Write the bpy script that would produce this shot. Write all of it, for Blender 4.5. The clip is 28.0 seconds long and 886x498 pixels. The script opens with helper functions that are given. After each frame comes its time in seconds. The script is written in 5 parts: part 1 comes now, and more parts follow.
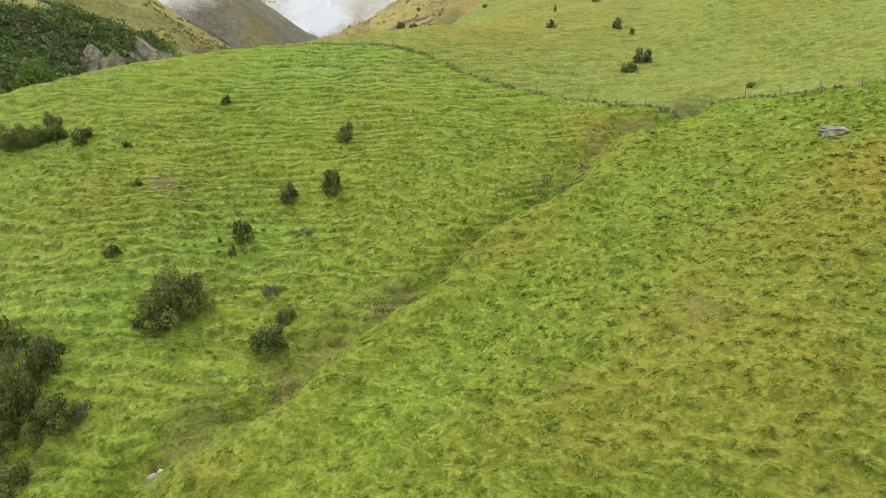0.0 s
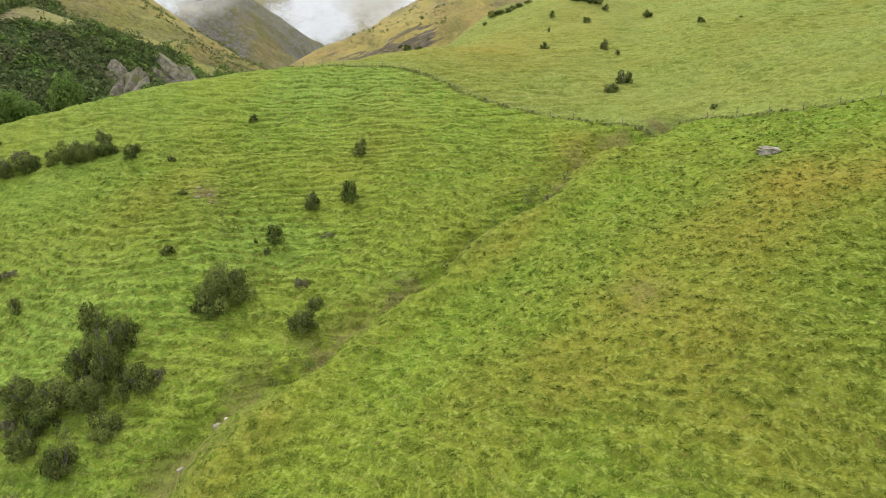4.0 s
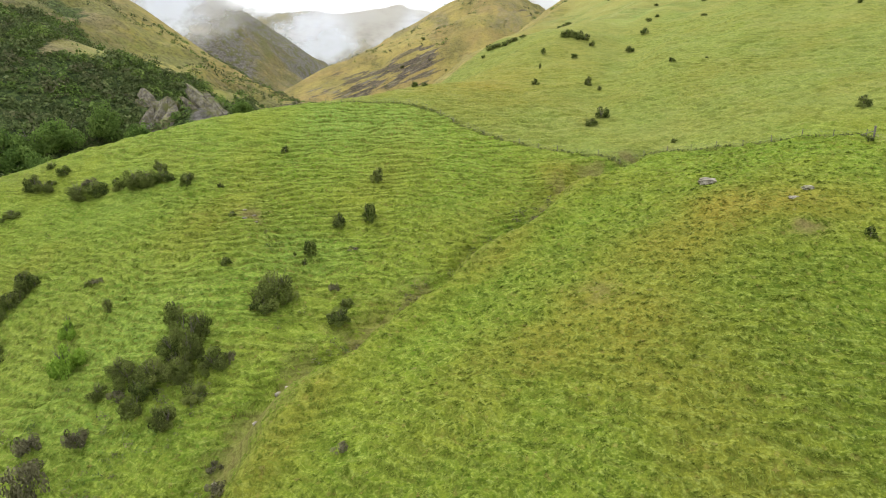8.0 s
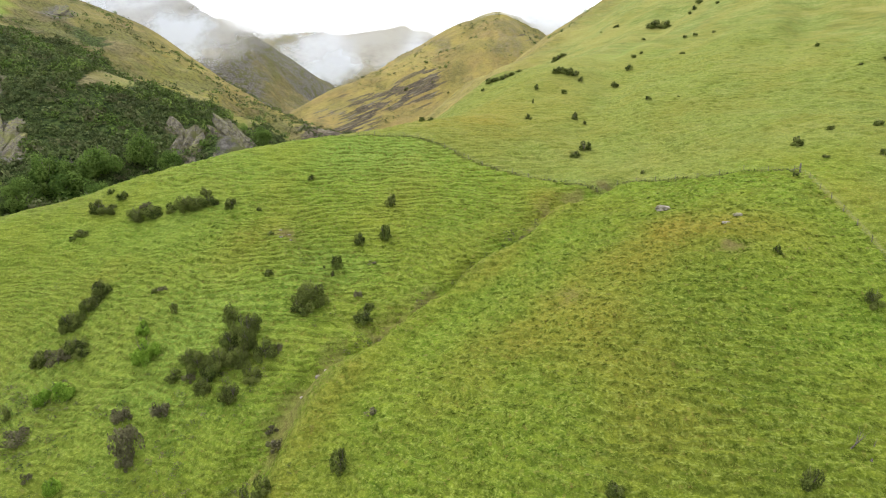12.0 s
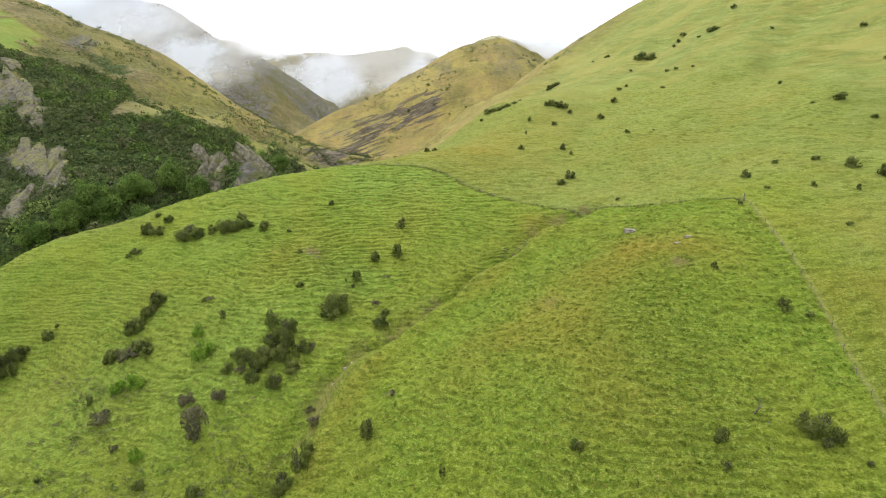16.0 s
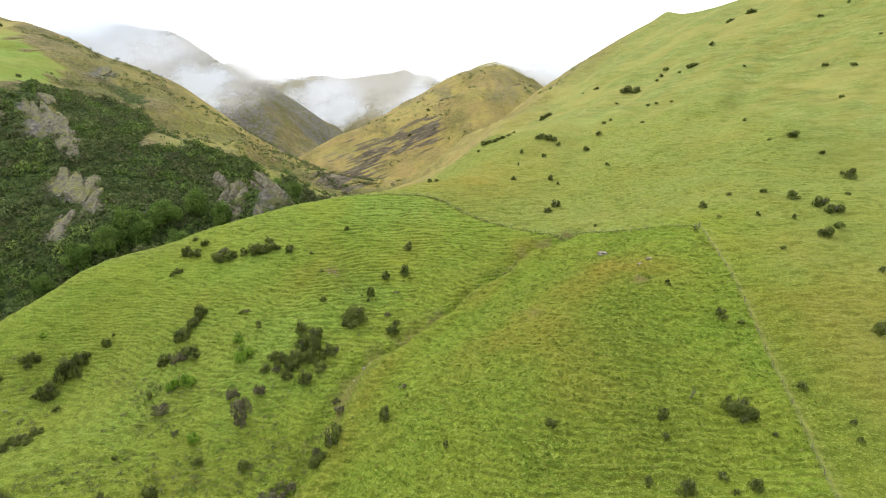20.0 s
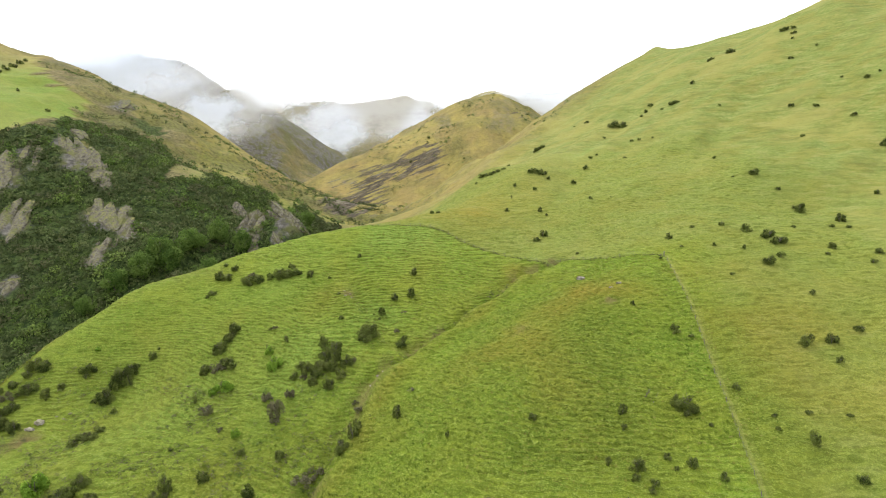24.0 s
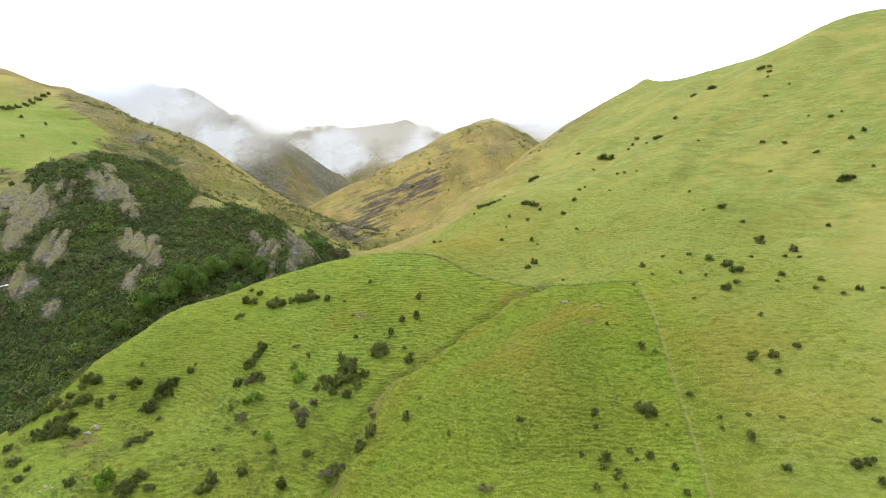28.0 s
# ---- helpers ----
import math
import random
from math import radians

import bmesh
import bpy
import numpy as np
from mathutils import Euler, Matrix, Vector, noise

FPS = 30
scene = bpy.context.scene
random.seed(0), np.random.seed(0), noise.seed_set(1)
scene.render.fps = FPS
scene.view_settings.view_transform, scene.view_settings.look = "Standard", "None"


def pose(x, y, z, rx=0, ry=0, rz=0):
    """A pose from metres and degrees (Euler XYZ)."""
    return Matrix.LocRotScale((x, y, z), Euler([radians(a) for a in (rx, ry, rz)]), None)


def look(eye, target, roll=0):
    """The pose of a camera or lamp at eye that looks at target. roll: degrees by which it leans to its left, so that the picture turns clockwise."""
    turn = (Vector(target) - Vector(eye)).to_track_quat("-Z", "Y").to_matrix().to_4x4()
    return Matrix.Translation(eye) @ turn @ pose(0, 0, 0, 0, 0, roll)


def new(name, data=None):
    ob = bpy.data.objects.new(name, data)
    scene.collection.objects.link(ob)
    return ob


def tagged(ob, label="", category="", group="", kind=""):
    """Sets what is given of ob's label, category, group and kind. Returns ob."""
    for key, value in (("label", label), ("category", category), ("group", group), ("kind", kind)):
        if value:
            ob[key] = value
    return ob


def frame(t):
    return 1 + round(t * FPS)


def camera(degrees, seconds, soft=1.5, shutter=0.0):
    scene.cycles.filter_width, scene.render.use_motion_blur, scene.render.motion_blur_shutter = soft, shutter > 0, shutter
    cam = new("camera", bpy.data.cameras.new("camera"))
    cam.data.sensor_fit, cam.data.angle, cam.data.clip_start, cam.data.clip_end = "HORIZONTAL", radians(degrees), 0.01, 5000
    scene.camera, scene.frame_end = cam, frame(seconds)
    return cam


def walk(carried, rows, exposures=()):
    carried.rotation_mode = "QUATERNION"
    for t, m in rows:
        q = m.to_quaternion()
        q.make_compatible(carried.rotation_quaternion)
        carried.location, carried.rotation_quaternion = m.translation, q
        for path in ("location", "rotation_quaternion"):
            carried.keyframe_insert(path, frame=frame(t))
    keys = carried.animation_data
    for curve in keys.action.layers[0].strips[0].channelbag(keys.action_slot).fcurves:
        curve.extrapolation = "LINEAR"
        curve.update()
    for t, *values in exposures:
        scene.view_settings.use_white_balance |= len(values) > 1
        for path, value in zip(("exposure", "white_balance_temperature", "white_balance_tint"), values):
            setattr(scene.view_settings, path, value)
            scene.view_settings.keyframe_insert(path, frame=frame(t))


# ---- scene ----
cam = camera(72.97, 28.0, 1.0)
PATH = [
    (0.0, pose(3.91, 152.86, 69.70, 75.261, -0.058, -0.402)),
    (1.0, pose(4.02, 150.40, 70.21, 75.283, -0.011, -0.307)),
    (2.0, pose(4.07, 147.60, 70.79, 75.392, -0.011, -0.197)),
    (3.0, pose(4.03, 144.32, 71.49, 75.555, 0.004, -0.161)),
    (4.0, pose(3.90, 140.56, 72.33, 75.659, -0.003, -0.146)),
    (5.0, pose(3.72, 136.42, 73.29, 75.702, 0.022, -0.142)),
    (6.0, pose(3.50, 131.97, 74.31, 75.872, 0.050, -0.116)),
    (7.0, pose(3.28, 127.28, 75.37, 76.456, 0.016, -0.121)),
    (8.0, pose(3.08, 122.44, 76.42, 77.012, 0.088, -0.123)),
    (9.0, pose(2.91, 117.49, 77.45, 77.479, 0.011, -0.102)),
    (10.0, pose(2.76, 112.45, 78.48, 77.905, 0.014, -0.052)),
    (11.0, pose(2.61, 107.31, 79.52, 78.245, -0.039, -0.014)),
    (12.0, pose(2.46, 102.06, 80.58, 78.610, -0.026, 0.043)),
    (13.0, pose(2.32, 96.69, 81.67, 78.964, -0.004, 0.080)),
    (14.0, pose(2.17, 91.19, 82.76, 79.325, 0.008, 0.106)),
    (15.0, pose(2.02, 85.57, 83.86, 79.710, 0.013, 0.125)),
    (16.0, pose(1.87, 79.80, 84.95, 80.155, 0.000, 0.132)),
    (17.0, pose(1.71, 73.88, 86.03, 80.617, -0.050, 0.126)),
    (18.0, pose(1.53, 67.81, 87.12, 81.085, -0.014, 0.085)),
    (19.0, pose(1.33, 61.58, 88.24, 81.507, -0.039, 0.067)),
    (20.0, pose(1.15, 55.22, 89.39, 81.991, 0.003, 0.036)),
    (21.0, pose(1.00, 48.70, 90.59, 82.502, -0.002, 0.032)),
    (22.0, pose(0.86, 42.05, 91.83, 83.039, -0.051, 0.024)),
    (23.0, pose(0.73, 35.26, 93.11, 83.545, -0.028, 0.027)),
    (24.0, pose(0.61, 28.37, 94.42, 84.052, -0.012, 0.004)),
    (25.0, pose(0.48, 21.38, 95.77, 84.536, 0.040, -0.004)),
    (26.0, pose(0.33, 14.30, 97.16, 85.013, 0.026, -0.001)),
    (27.0, pose(0.17, 7.17, 98.57, 85.522, 0.042, -0.023)),
    (28.0, pose(0.00, 0.00, 100.00, 86.000, 0.012, -0.002)),
]
walk(cam, PATH)

# ---- light: an overcast day with a thin bright cloud cover ----
SUN_UP, SUN_ROUND = radians(50), radians(322)
world = bpy.data.worlds.new("overcast_sky")
scene.world = world
world.use_nodes = True
wn, wl = world.node_tree.nodes, world.node_tree.links
wn.clear()
w_out, w_bg = wn.new("ShaderNodeOutputWorld"), wn.new("ShaderNodeBackground")
w_sky, w_mix = wn.new("ShaderNodeTexSky"), wn.new("ShaderNodeMix")
w_sky.sky_type, w_sky.sun_disc = "NISHITA", False
w_sky.sun_elevation, w_sky.sun_rotation = SUN_UP, SUN_ROUND
w_mix.data_type = "RGBA"
w_mix.inputs[0].default_value = 0.93
w_mix.inputs[7].default_value = (11.0, 11.2, 11.6, 1)
w_bg.inputs["Strength"].default_value = 0.19
wl.new(w_sky.outputs[0], w_mix.inputs[6])
wl.new(w_mix.outputs[2], w_bg.inputs[0])
wl.new(w_bg.outputs[0], w_out.inputs[0])
sun = new("sun", bpy.data.lights.new("sun", "SUN"))
sun.data.energy, sun.data.angle, sun.data.color = 3.0, radians(22), (1.0, 0.95, 0.86)
sun.matrix_world = look((0, 0, 0), (-math.sin(SUN_ROUND) * math.cos(SUN_UP), -math.cos(SUN_ROUND) * math.cos(SUN_UP), -math.sin(SUN_UP)))

# ---- the lie of the land: crests, beds and slopes, in metres ----
SPUR_LINE = [
    (-10, 245.5, 63.4), (-11, 234.9, 57.7), (-16.3, 234.6, 56.5), (-20.2, 226.5, 53.9), (-23, 213.8, 49.9), (-13.1, 211.8, 48.3),
    (-32.4, 204.9, 47.5), (-103.2, 211.9, 33.4), (-69.6, 214, 42.5), (-101.8, 192.1, 25.1), (-23.8, 171.6, 32.8), (-94, 161, 25.4),
    (-46.2, 164.9, 23), (-39.9, 238.2, 63.1), (-31.5, 256.3, 68.3), (-81.4, 247.9, 61.2), (-57.2, 245.4, 63.2), (-10.8, 174.1, 39.6),
    (-25, 287.1, 77.7),
]
CREST_LINE = [
    (-6.3, 276, 79.4), (-25.2, 284, 79.3), (-38.3, 281, 77.2), (-48.3, 277, 75.4), (-57.7, 272, 73.8), (-71.9, 267, 69.7),
    (-82.8, 261, 66.6), (-93.1, 255, 63.2), (-103.3, 250, 59.9), (-113, 245, 56.9), (-117.7, 240, 52.9), (-122.7, 233, 48.2),
    (-126.4, 227, 45.6), (-131.8, 221, 41.5), (-134, 215, 36.8), (-137.3, 209, 33.6), (-143.2, 202, 25.1), (-148.7, 196, 21.5),
]
FACE_LINE = [
    (43.2, 237.3, 67.9), (44.1, 214.7, 65.8), (71.2, 219.1, 72.8), (53.3, 192.2, 63.5), (61.3, 181.3, 57.8), (56.2, 160.2, 45.8),
    (21.2, 161.1, 42.6), (41.1, 147.3, 37.4), (93.5, 178, 55.5), (77.6, 231.6, 78.3), (105.1, 218.4, 77.5),
]
HILL_LINE = [
    (137.3, 258.2, 87.2), (49.3, 245.1, 71), (40, 269.6, 75.9), (29.7, 299.5, 85), (50.9, 348.7, 102.5), (27, 373, 103),
    (-2.6, 293.9, 83.2), (68, 340, 98.2), (201.3, 299.8, 115.4), (131.9, 282, 101.1), (124, 455, 139), (263, 497, 213),
    (160, 446, 151), (155, 511, 166),
]
SKY_LINE = [
    (404, 560, 280), (376, 570, 277), (357, 590, 270), (338, 580, 259), (305, 640, 250), (300, 614, 244), (249, 632, 230), (270, 700, 246), (251, 750, 252),
    (182, 725, 217), (196, 790, 225), (167, 830, 207), (134, 860, 179), (63, 700, 140), (19, 560, 111), (-11, 480, 85),
    (-34, 430, 70),
]
LRIDGE_LINE = [
    (-581, 800, 282), (-551, 820, 268), (-547, 738, 264), (-528, 741, 257), (-517, 755, 250), (-499, 771, 253), (-480, 776, 252), (-479, 790, 252), (-386, 735, 214), (-316, 700, 183), (-268, 685, 170),
    (-226, 700, 137), (-184, 740, 98), (-171, 760, 84),
]
LSLOPE_LINE = [
    (-107, 362, 73), (-160.8, 326.8, 70.5), (-203, 373, 107), (-152, 383, 101), (-84, 354, 79), (-324, 480, 157),
    (-250, 402, 138), (-294, 400, 114), (-238.1, 330, 83.5), (-202.9, 290, 46.8), (-175.3, 290, 46.8), (-150, 295, 51.5),
    (-133.6, 310, 60.9), (-190.1, 262, 16.3), (-169.5, 262, 26.5), (-89, 420, 77), (-218, 480, 117), (-173, 520, 103),
]
MID_CREST = [
    (-621, 1150, 345), (-538, 1200, 338), (-507, 1230, 338), (-481, 1250, 317), (-429, 1300, 284), (-370, 1350, 260),
    (-340, 1380, 240), (-313, 1400, 220), (-273, 1430, 176), (-237, 1450, 143), (-198, 1460, 103),
]
FAR_CREST = [
    (-779, 2300, 457), (-566, 2300, 404), (-437, 2300, 410), (-315, 2350, 412), (-228, 2350, 425), (-137, 2300, 431),
    (-50, 2250, 403), (33, 2200, 350), (153, 2150, 314),
]
BROWN_CREST = [
    (-210, 930, 78), (-187, 950, 99), (-159, 970, 120), (-124, 990, 145), (-89, 1010, 160), (-53, 1040, 177),
    (-14, 1060, 196), (16, 1085, 220), (53, 1105, 249), (87, 1117, 263), (122, 1130, 249), (155, 1140, 231),
    (189, 1150, 212),
]
HAZE_CREST = [
    (134, 1500, 298), (204, 1500, 312), (302, 1500, 306), (386, 1500, 290),
]

BED_LINE = [
    (-60, 335, 42), (-110, 300, 22), (-150, 262, 10), (-190, 232, 4), (-240, 190, 0), (-80, 410, 52), (-110, 500, 58), (-128, 165, 21),
    (-60, 100, -6), (0, 100, 10), (80, 100, 18), (0, 0, -25), (200, 0, 20), (-250, 60, -20), (160, 180, 72), (250, 220, 118), (300, 100, 90),
    (380, 430, 225), (500, 100, 180), (0, -600, -40), (-900, 0, 60), (900, 0, 260), (-330, 300, 95), (-420, 420, 150),
]
# ground that falls away behind the crests
LEE_LINE = [
    (470, 680, 230), (400, 760, 200), (330, 860, 180), (240, 930, 150), (130, 960, 110), (40, 800, 85), (-25, 640, 70), (-50, 540, 62),
    (-640, 900, 235), (-560, 930, 200), (-440, 860, 160), (-330, 790, 120), (-240, 800, 90), (-150, 860, 60), (-60, 900, 60), (60, 1000, 80),
    (-2500, 3000, 60), (0, 3600, 60), (2500, 3000, 60), (-2500, -500, 60), (2500, -500, 200), (700, 1600, 60), (-900, 1300, 60), (900, 800, 150), (0, 1500, 60), (0, 2200, 60),
]
GUIDES = np.array(SPUR_LINE + CREST_LINE + FACE_LINE + HILL_LINE + SKY_LINE + LRIDGE_LINE + LSLOPE_LINE + BED_LINE + LEE_LINE, float)


def kernel(a, b):
    d2 = (a[:, None, 0] - b[None, :, 0]) ** 2 + (a[:, None, 1] - b[None, :, 1]) ** 2
    return np.sqrt(d2 + 12.0 ** 2)


_n = len(GUIDES)
_a = np.zeros((_n + 3, _n + 3))
_a[:_n, :_n] = kernel(GUIDES, GUIDES) - 0.8 * np.eye(_n)
_a[:_n, _n:] = np.c_[np.ones(_n), GUIDES[:, :2]]
_a[_n:, :_n] = _a[:_n, _n:].T
WEIGHTS = np.linalg.solve(_a, np.r_[GUIDES[:, 2], 0, 0, 0])

# the small gully that parts the spur from the grazed face, and its branch lines
GULLY = np.array([(44, 243), (32, 238.4), (23, 230), (16, 221.5), (7, 215), (-3.4, 206), (-8.8, 201), (-16, 192.4), (-20, 186), (-24, 177), (-29, 161), (-36, 145)], float)


CREASE = np.array([(38, 262), (42, 275), (56, 305), (66, 338), (82, 385), (104, 425), (128, 460), (160, 520)], float)


def to_line(p, line):
    """Distance of points to a polyline."""
    best = np.full(len(p), 1e9)
    for a, b in zip(line[:-1], line[1:]):
        ab = b - a
        t = np.clip(((p - a) @ ab) / (ab @ ab), 0, 1)
        best = np.minimum(best, np.hypot(*(p - a - t[:, None] * ab).T))
    return best


def ridge(p, crest, fall, blunt=8.0):
    """Height of a tent-shaped mountain ridge along a crest line."""
    crest, best = np.array(crest, float), np.full(len(p), -1e9)
    for a, b in zip(crest[:-1], crest[1:]):
        ab = (b - a)[:2]
        t = np.clip(((p - a[:2]) @ ab) / (ab @ ab), 0, 1)
        d = np.hypot(*(p - a[:2] - t[:, None] * ab).T)
        best = np.maximum(best, a[2] + t * (b[2] - a[2]) - fall * (np.sqrt(d * d + blunt * blunt) - blunt))
    return best


def lattice(ix, iy, seed):
    h = (ix * 374761393 + iy * 668265263 + seed * 974634777) & 0x7FFFFFFF
    h = ((h ^ (h >> 13)) * 1274126177) & 0x7FFFFFFF
    return ((h ^ (h >> 16)) & 0xFFFF) / 65535.0


def grain(p, size, seed=0):
    """Smooth noise between -1 and 1, with lumps of that size in metres."""
    q = np.asarray(p, float) / size
    i = np.floor(q).astype(np.int64)
    f = q - i
    f = f * f * f * (f * (f * 6 - 15) + 10)
    ix, iy, fx, fy = i[:, 0], i[:, 1], f[:, 0], f[:, 1]
    a = lattice(ix, iy, seed) * (1 - fx) + lattice(ix + 1, iy, seed) * fx
    b = lattice(ix, iy + 1, seed) * (1 - fx) + lattice(ix + 1, iy + 1, seed) * fx
    return 2 * (a * (1 - fy) + b * fy) - 1


def rough(p, size, octaves, seed=0):
    return sum(grain(p, size / 2.03 ** k, seed + k) * 0.5 ** k for k in range(octaves))


def gentle(v, lo, hi):
    v = np.clip((v - lo) / (hi - lo), 0, 1)
    return v * v * (3 - 2 * v)


def lie(p):
    """Height of the smooth land at points (n, 2)."""
    p = np.asarray(p, float).reshape(-1, 2)
    out = np.empty(len(p))
    for i in range(0, len(p), 20000):
        q = p[i:i + 20000]
        out[i:i + 20000] = kernel(q, GUIDES) @ WEIGHTS[:_n] + WEIGHTS[_n] + q @ WEIGHTS[_n + 1:]
    wavy = p + np.c_[1.6 * rough(p, 9, 2, 7), 1.6 * rough(p, 9, 2, 8)]
    out -= 2.4 * np.exp(-(to_line(wavy, GULLY) / 2.6) ** 2)
    out -= 3.0 * np.exp(-(to_line(p, CREASE) / 9.0) ** 2) * gentle(p[:, 1], 262, 300)
    fold = gentle(p[:, 1] + 0.25 * p[:, 0], 262, 340) * gentle(p[:, 0], -20, 40)
    turned = np.c_[0.82 * p[:, 0] - 0.57 * p[:, 1], 0.25 * (0.57 * p[:, 0] + 0.82 * p[:, 1])]
    fold *= gentle(to_line(p, np.array(SKY_LINE, float)[:, :2]), 6, 60)
    out += fold * (4.0 * rough(turned, 38, 3, 15) + 0.7 * rough(p, 13, 2, 17))
    out += 1.7 * np.exp(-(to_line(wavy, GULLY[2:] + np.array([4.6, -2.6])) / 3.6) ** 2)
    out += 5 * np.exp(-((p[:, 0] - 249) ** 2 + (p[:, 1] - 748) ** 2) / 12 ** 2)
    wild = gentle(p[:, 1], 420, 560) * gentle(-p[:, 0], -150, 40)
    wild = np.maximum(wild, gentle(p[:, 1] + 0.9 * p[:, 0], 60, 20) * gentle(p[:, 1], 255, 330) * gentle(-p[:, 0], 75, 110))
    crags = 1 - np.abs(rough(p, 70, 4, 5))
    wild *= gentle(to_line(p, np.array(LRIDGE_LINE, float)[:, :2]), 8, 90)
    out += wild * (9 * (crags - 0.75) + 1.5 * rough(p, 9, 3, 9))
    far = np.full(len(p), -1e9)
    for crest, fall, blunt in ((MID_CREST, 0.75, 8), (FAR_CREST, 0.6, 8), (BROWN_CREST, 0.66, 32), (HAZE_CREST, 0.7, 8)):
        far = np.maximum(far, ridge(p, crest, fall, blunt))
    away = p[:, 1] > 560
    off = np.min([to_line(p[away], np.array(c, float)[:, :2]) for c in (MID_CREST, FAR_CREST, BROWN_CREST)], 0)
    far[away] += (0.12 + 0.88 * gentle(off, 6, 75)) * (gentle(p[away, 1], 560, 800) * (20 * (np.abs(rough(p[away], 160, 4, 21)) - 0.3) + 4.5 * rough(p[away], 34, 3, 31)))
    return np.maximum(out, far)


def steps(lo, hi, inner_lo, inner_hi, size, grow):
    """Grid lines, even inside and ever wider outside."""
    mid = list(np.arange(inner_lo, inner_hi, size))
    up, s, v = [], size, inner_hi
    while v < hi:
        up.append(v)
        s *= grow
        v += s
    down, s, v = [], size, inner_lo - size
    while v > lo:
        down.append(v)
        s *= grow
        v -= s
    return np.array(down[::-1] + mid + up)


def inside(p, ring):
    """Which points lie within a closed plan outline."""
    ring, hit = np.array(ring, float), np.zeros(len(p), bool)
    for (x0, y0), (x1, y1) in zip(ring, np.roll(ring, -1, 0)):
        cross = (y0 > p[:, 1]) != (y1 > p[:, 1])
        hit ^= cross & (p[:, 0] < (x1 - x0) * (p[:, 1] - y0) / ((y1 - y0) or 1e-9) + x0)
    return hit


def near(p, x, y, r):
    return np.exp(-((p[:, 0] - x) ** 2 + (p[:, 1] - y) ** 2) / r ** 2)


FENCE = [(-42, 283), (-33, 278.5), (-24.5, 275.5), (-16.7, 275.2), (-7, 272.8), (1.5, 268.4), (7.7, 261.8), (16, 255.4), (25.1, 249.7), (32.7, 244.1), (38.1, 241), (44.4, 239), (50.1, 233.5), (57.4, 227.1), (64.6, 222.4), (71, 218)]
RUN = [(71, 218), (69.3, 202.9), (68.7, 194.4), (67.8, 186.3), (66.4, 175.1), (65.5, 167.1), (64.7, 159.6), (63.7, 150.3), (63, 143.4), (61.6, 134.8), (60, 122)]
FENCE_LINE, RUN_LINE = np.array(FENCE, float), np.array(RUN, float)
PADDOCK = FENCE + RUN[1:] + [(60, 40), (-300, 40), (-160, 200), (-100, 268), (-60, 284)]
TONGUES = [
    [(-149, 407), (-140, 440), (-122, 412), (-111, 412), (-103, 411), (-114, 398), (-126, 389), (-137, 384)],
    [(-126, 389), (-118, 399), (-117, 371), (-123, 356), (-132, 363)],
    [(-99, 429), (-91, 429), (-75, 431), (-78, 424), (-77, 354), (-94, 415)],
    [(-275, 572), (-245, 577), (-243, 558), (-260, 552)],
]
SCRUB = [(-250, 330), (-262, 385), (-233, 394), (-286, 506), (-265, 540), (-226, 532), (-164, 396), (-159, 373), (-141, 390), (-166, 514), (-102, 410), (-70, 440), (-52, 360), (-85, 300), (-120, 268), (-160, 225), (-240, 190), (-320, 260)]
CRAGS = [
    (-208.8, 377.5, 18, 22), (-191.4, 363.7, 14, 17), (-172.5, 335.3, 16, 14), (-162.2, 311.5, 10, 17), (-160.1, 327.7, 10, 14), (-105.1, 353.9, 13, 24),
    (-84.8, 353.2, 12, 19), (-238.1, 330, 22, 36), (-238.7, 350.3, 20, 30), (-225.4, 362.2, 7, 20), (-253.2, 357.3, 20, 12), (-120.7, 371.4, 9, 11),
    (-107.3, 407.6, 10, 8), (-293.6, 588.9, 19, 12), (-209.5, 323.7, 11, 14), (-194.5, 294.4, 8, 7),
    (-222.7, 383.7, 9, 13), (-214, 379, 10, 14), (-199.7, 371.3, 10, 16), (-185, 358, 10, 13), (-178.6, 338, 11, 12), (-166, 336.6, 11, 14),
]
MORE_CRAGS = [
    (-154.8, 324, 7, 12), (-161, 305, 8, 11), (-235, 369, 8, 17), (-218.6, 326, 15, 22), (-218.4, 305, 14, 14), (-98.5, 342, 8, 17), (-116, 372.7, 8, 13), (-79.7, 352.3, 7, 12), (-220.4, 396, 9, 8), (-87, 341.8, 5, 7),
]
CRAGS = CRAGS + MORE_CRAGS


PLATEAU = [(-246, 384), (-238, 398), (-268, 455), (-296, 521), (-303, 552), (-334, 565), (-364, 594), (-399, 642), (-444, 698), (-640, 720), (-640, 380), (-298, 420)]
SCREE = np.array([(-25, 918), (-55, 911), (-80, 910), (-111, 880), (-104, 760), (-96, 602), (-84, 460)], float)


